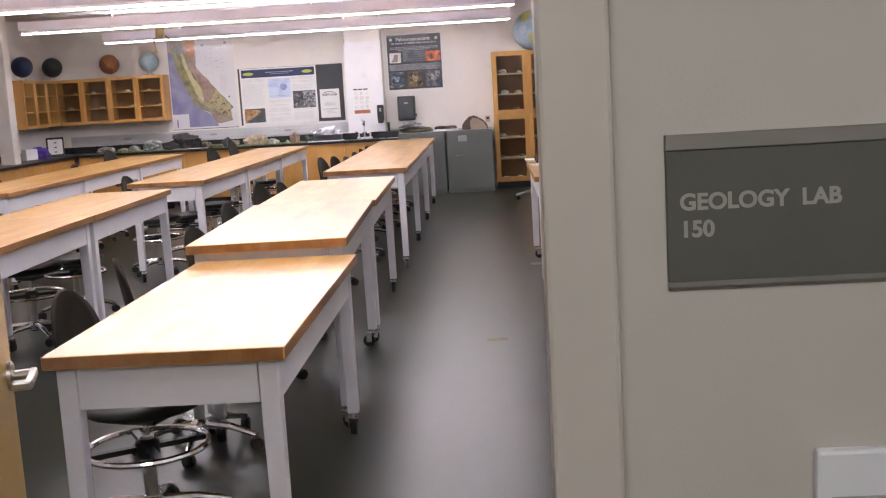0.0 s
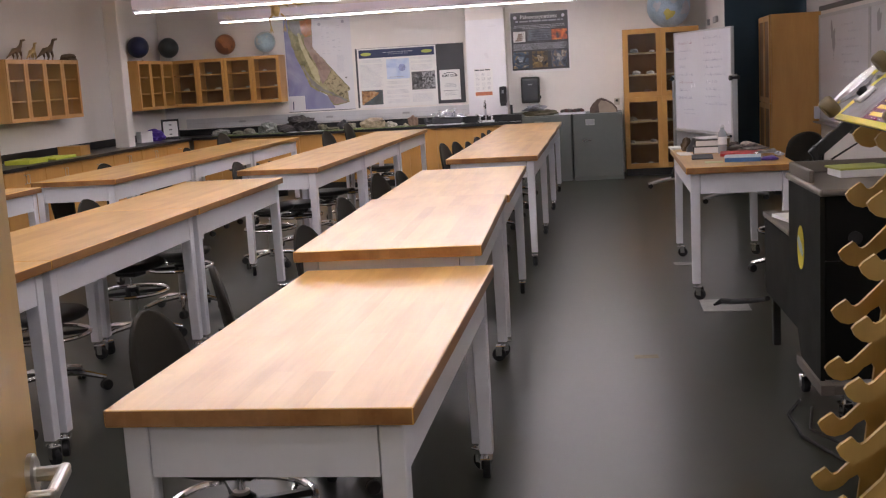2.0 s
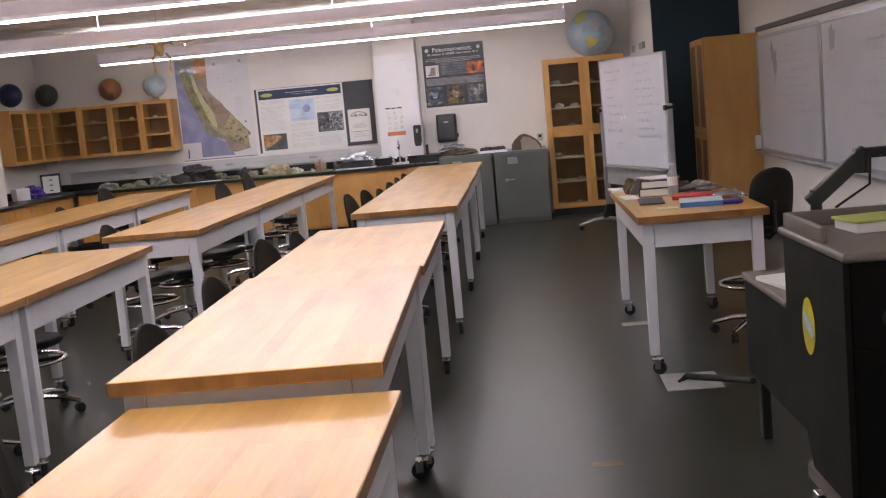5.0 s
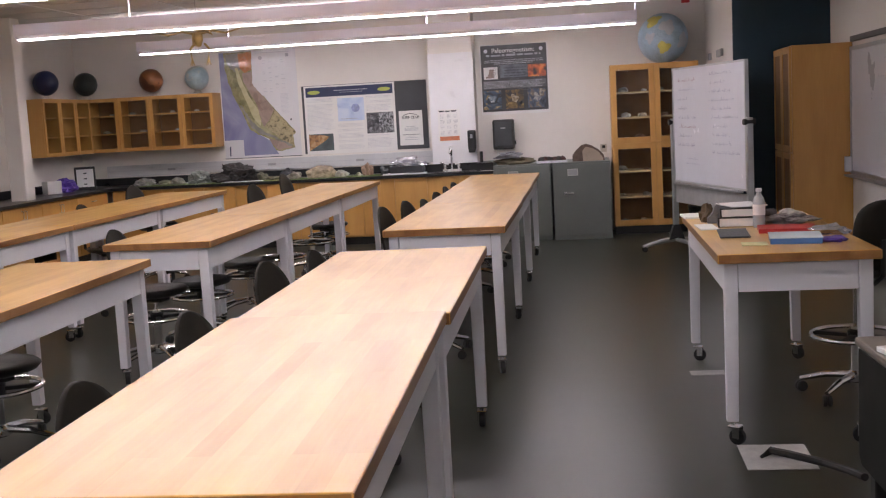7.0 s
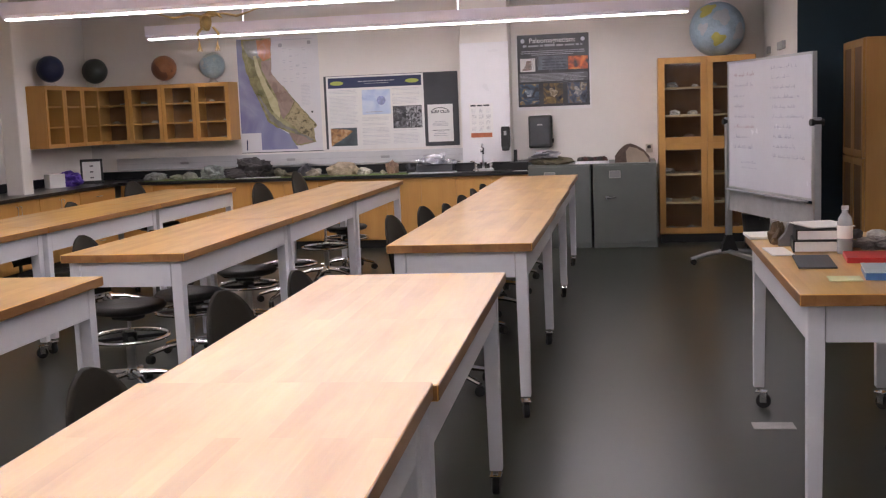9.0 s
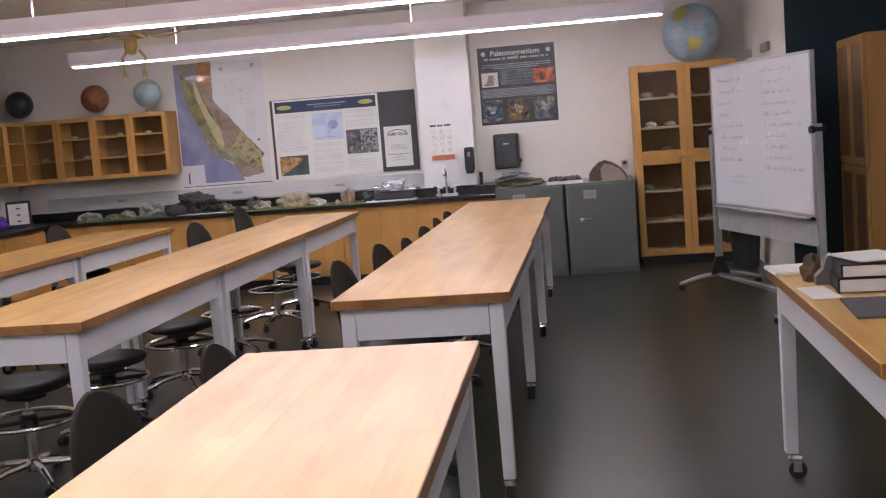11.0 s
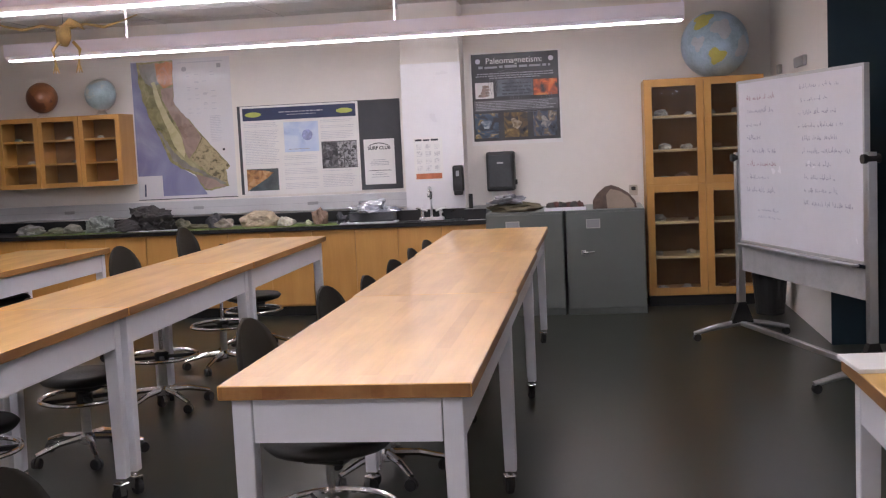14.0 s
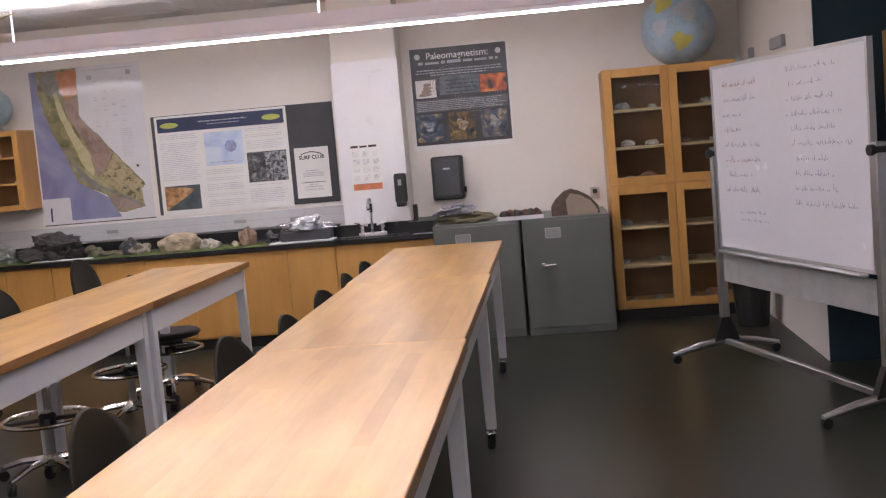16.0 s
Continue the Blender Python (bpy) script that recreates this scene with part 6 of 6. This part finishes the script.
prof = [(-0.19, 0.0), (-0.19, 0.07), (-0.15, 0.13), (-0.08, 0.19), (-0.02, 0.205), (0.05, 0.18), (0.13, 0.13), (0.19, 0.06), (0.20, 0.0)]
rk_ = part("rind", slab(prof, 0.14, Matrix.Translation((0, 0.08, 0)) @ Matrix.Rotation(math.pi / 2, 4, "X")), stone((0.11, 0.075, 0.06)), sl)
part("cut_face", slab([(-0.06, 0.0), (-0.07, 0.12), (-0.03, 0.175), (0.05, 0.155), (0.13, 0.105), (0.18, 0.03), (0.18, 0.0)], 0.006, Matrix.Translation((0, -0.061, 0)) @ Matrix.Rotation(math.pi / 2, 4, "X")), stone((0.34, 0.27, 0.21), 8, 0.12), sl, "flat tan cut face")
ob_ = thing("outlet_box", "small wall outlet with a dark plug beside the bookcase", "outlet", pose(0.10, YN, 1.01))
part("plate", bx(-0.04, -0.03, 0, 0.04, -0.001, 0.10, bevel=0.003), mat("beige_outlet", (0.5, 0.46, 0.40), 0.5), ob_)
part("plug", bx(-0.02, -0.06, 0.05, 0.02, -0.0305, 0.085, bevel=0.004), M_BLACK, ob_, "dark plug")
rw = thing("wall_raceway", "long pale grey wiring raceway above the worktop", "raceway", pose(0, 0, 0))
part("channel", bx(-6.60, YN - 0.03, 0.985, -2.075, YN - 0.001, 1.135, bevel=0.004), mat("raceway_grey", (0.55, 0.55, 0.57), 0.45, var=0.05, scale=3), rw)
part("cover_seam", bx(-6.58, YN - 0.0315, 1.06, -2.095, YN - 0.0302, 1.063), M_INKG, rw)
for xo in (-4.28, -3.08, -5.68):
    o2 = thing("raceway_outlet", "small grey outlet on the wall above the worktop", "outlet", pose(xo, YN - 0.0302, 1.045), "outlets above the worktop")
    part("plate", bx(-0.055, -0.012, 0, 0.055, -0.001, 0.03, bevel=0.002), M_GREYPL, o2)

ad_ = thing("alarm_beacon", "small red alarm device high on the wall by the ceiling", "alarm", pose(1.175, YN, 2.82))
part("box", bx(-0.05, -0.05, 0, 0.05, -0.001, 0.07, bevel=0.006), M_RED, ad_)
for yy, half in ((17.30, 0.05), (16.30, 0.20)):
    jb = thing("junction_box", "small grey box on the white return wall" if half < 0.1 else "long grey conduit box on the white return wall", "box", pose(1.41, yy, 2.07), "boxes on the return wall")
    part("cover", bx(-0.035, -half, 0, -0.001, half, 0.08, bevel=0.005), M_GREYPL, jb)

# corner of the worktop: framed box, purple toys
fb = thing("display_box", "black framed display case leaning in the worktop corner", "display case", pose(-6.58, 17.15, ZC, 0, 0, 25))
part("frame", bx(-0.13, -0.03, 0, 0.13, 0.03, 0.30, bevel=0.004), M_BLACK, fb)
part("card", bx(-0.105, -0.034, 0.04, 0.105, -0.0305, 0.27), M_PAPER, fb, "pale card with small specimens")
for k in range(3):
    part("specimen_spot", bx(-0.02, -0.036, 0.07 + 0.07 * k, 0.02, -0.0342, 0.085 + 0.07 * k), M_INK, fb)
lump("purple_toy", "crumpled purple plastic bag in the worktop corner", "bag", -6.70, 16.80, ZC, 0.14, 0.12, 0.10, M_PURPLE, 71, 0.5, 3)
bxw = thing("white_carton", "white carton with a printed front on the worktop", "carton", pose(-6.74, 16.55, ZC, 0, 0, 60))
part("carton", bx(-0.10, -0.06, 0, 0.10, 0.06, 0.16, bevel=0.002), M_PAPER, bxw)
for k, (y, w, h, mt, lab) in enumerate(((12.6, 0.42, 0.05, M_LIME, "yellow-green board lying on the side worktop"), (13.25, 0.5, 0.03, M_LIME, "yellow-green board lying on the side worktop"), (13.75, 0.26, 0.12, M_OAK, "small wooden box on the side worktop"))):
    s_ = thing("flat_board" if k < 2 else "wooden_box", lab, "board" if k < 2 else "box", pose(-6.58, y + 0.3, ZC))
    part("slab", bx(-0.15, -w / 2, 0, 0.15, w / 2, h, bevel=0.003), mt, s_)


# ---- animal models on the side cabinet ----
def dino(x, y, s, turn, mt, label):
    d = thing("animal_model", label, "model", pose(x, y, CT, 0, 0, turn), "animal models on the cabinet")
    bm = bmesh.new()
    tube(bm, [(-0.20 * s, 0, 0.02 * s), (-0.12 * s, 0, 0.07 * s), (-0.04 * s, 0, 0.12 * s), (0.05 * s, 0, 0.13 * s), (0.10 * s, 0, 0.19 * s), (0.13 * s, 0, 0.25 * s), (0.19 * s, 0, 0.26 * s)], [0.005 * s, 0.015 * s, 0.035 * s, 0.04 * s, 0.02 * s, 0.018 * s, 0.012 * s], 10)
    part("body", bm, mt, d, smooth=True)
    for lx in (-0.03, 0.05):
        for ly in (-0.03, 0.03):
            part("leg", tubed([(lx * s, ly * s, 0.11 * s), ((lx + 0.015) * s, ly * s, 0.05 * s), (lx * s, ly * s, 0.0)], [0.018 * s, 0.012 * s, 0.012 * s], 8), mt, d)


dino(-6.78, 13.30, 0.9, 80, M_BROWN, "dark brown dinosaur model on the cabinet")
dino(-6.78, 13.66, 0.8, 95, M_BONE, "tan dinosaur model on the cabinet")
dino(-6.78, 14.02, 1.0, 75, M_BROWN, "brown long-necked dinosaur model on the cabinet")
lump("model_base", "small brown rock-like model on the cabinet", "model", -6.78, 14.55, CT, 0.10, 0.10, 0.05, M_BROWN, 81, 0.4, 3)

# ---- hanging flying-reptile skeleton ----
bd = thing("hanging_skeleton", "yellowed flying reptile skeleton model hung below the ceiling", "skeleton model", pose(-4.13, 14.92, 2.49, 0, 0, 10))
part("trunk", tubed([(-0.02, 0.05, 0.10), (0, 0, 0.06), (0.01, -0.02, 0.0), (0.02, -0.03, -0.05)], [0.012, 0.045, 0.05, 0.02], 8), M_BONE, bd, smooth=True)
for k in range(5):
    part("rib", tubed([(0.055 * math.cos(a), -0.01, 0.03 + 0.055 * math.sin(a) + 0.012 * (k - 2)) for a in [i * 0.7 for i in range(9)]], 0.005, 5), M_BONE, bd)
part("skull", tubed([(-0.02, 0.05, 0.10), (0.05, 0.02, 0.13), (0.12, -0.03, 0.10), (0.17, -0.06, 0.06)], [0.01, 0.03, 0.018, 0.005], 8), M_BONE, bd, smooth=True)
for sx in (-1, 1):
    part("wing_bone", tubed([(0.02 * sx, 0, 0.08), (0.16 * sx, 0.02, 0.11), (0.30 * sx, 0.0, 0.08), (0.42 * sx, -0.02, 0.11), (0.55 * sx, 0.0, 0.16)], [0.014, 0.010, 0.012, 0.007, 0.004], 7), M_BONE, bd)
    part("leg_bone", tubed([(0.02 + 0.05 * sx, -0.02, -0.02), (0.02 + 0.10 * sx, -0.03, -0.08), (0.02 + 0.085 * sx, -0.03, -0.18)], [0.012, 0.013, 0.010], 7), M_BONE, bd)
    for k in (-1, 0, 1):
        part("claw", tubed([(0.02 + 0.085 * sx, -0.03, -0.18), (0.02 + 0.085 * sx + 0.022 * k, -0.035, -0.25)], [0.008, 0.005], 6), M_BONE, bd)
part("string", tubed([(0, 0, 0.08), (0, 0, HC - 2.49)], 0.0015, 4), M_INK, bd)

# specimens in the glazed cabinets
rs = random.Random(9)
k = 0
for z in (0.135, 0.465, 0.785, 1.165, 1.445, 1.755):
    for i in range(4):
        x = 0.20 + 0.14 + 0.24 * i + rs.uniform(-0.05, 0.05)
        s = rs.uniform(0.022, 0.055)
        lump("specimen", "pale mineral specimen on a bookcase shelf", "rock", x, 17.5 + rs.uniform(0, 0.12), z - 0.004, s * 1.3, s, s * 0.8, stone(rs.choice(((0.35, 0.33, 0.29), (0.22, 0.2, 0.16), (0.45, 0.43, 0.38), (0.25, 0.14, 0.10)))), 100 + k, 0.3, 2, 0, "specimens in the bookcase")
        k += 1
for i in range(4):
    for z in (0.0205, 0.246, 0.483):
        s = rs.uniform(0.02, 0.04)
        lump("specimen", "pale mineral specimen inside a wall cabinet", "rock", -6.67 + 0.22 + 0.435 * i + rs.uniform(-0.1, 0.1), 17.72, 1.33 + z, s * 1.4, s, s * 0.7, stone(rs.choice(((0.4, 0.38, 0.34), (0.25, 0.22, 0.16), (0.3, 0.32, 0.3)))), 140 + k, 0.3, 2, 0, "specimens in the wall cabinet")
        k += 1

# glazing lets light into the cabinets
for o in bpy.data.objects:
    if o.name.split(".")[0] == "pane" and o.data.materials[0] == M_GLASS:
        o.visible_shadow = False
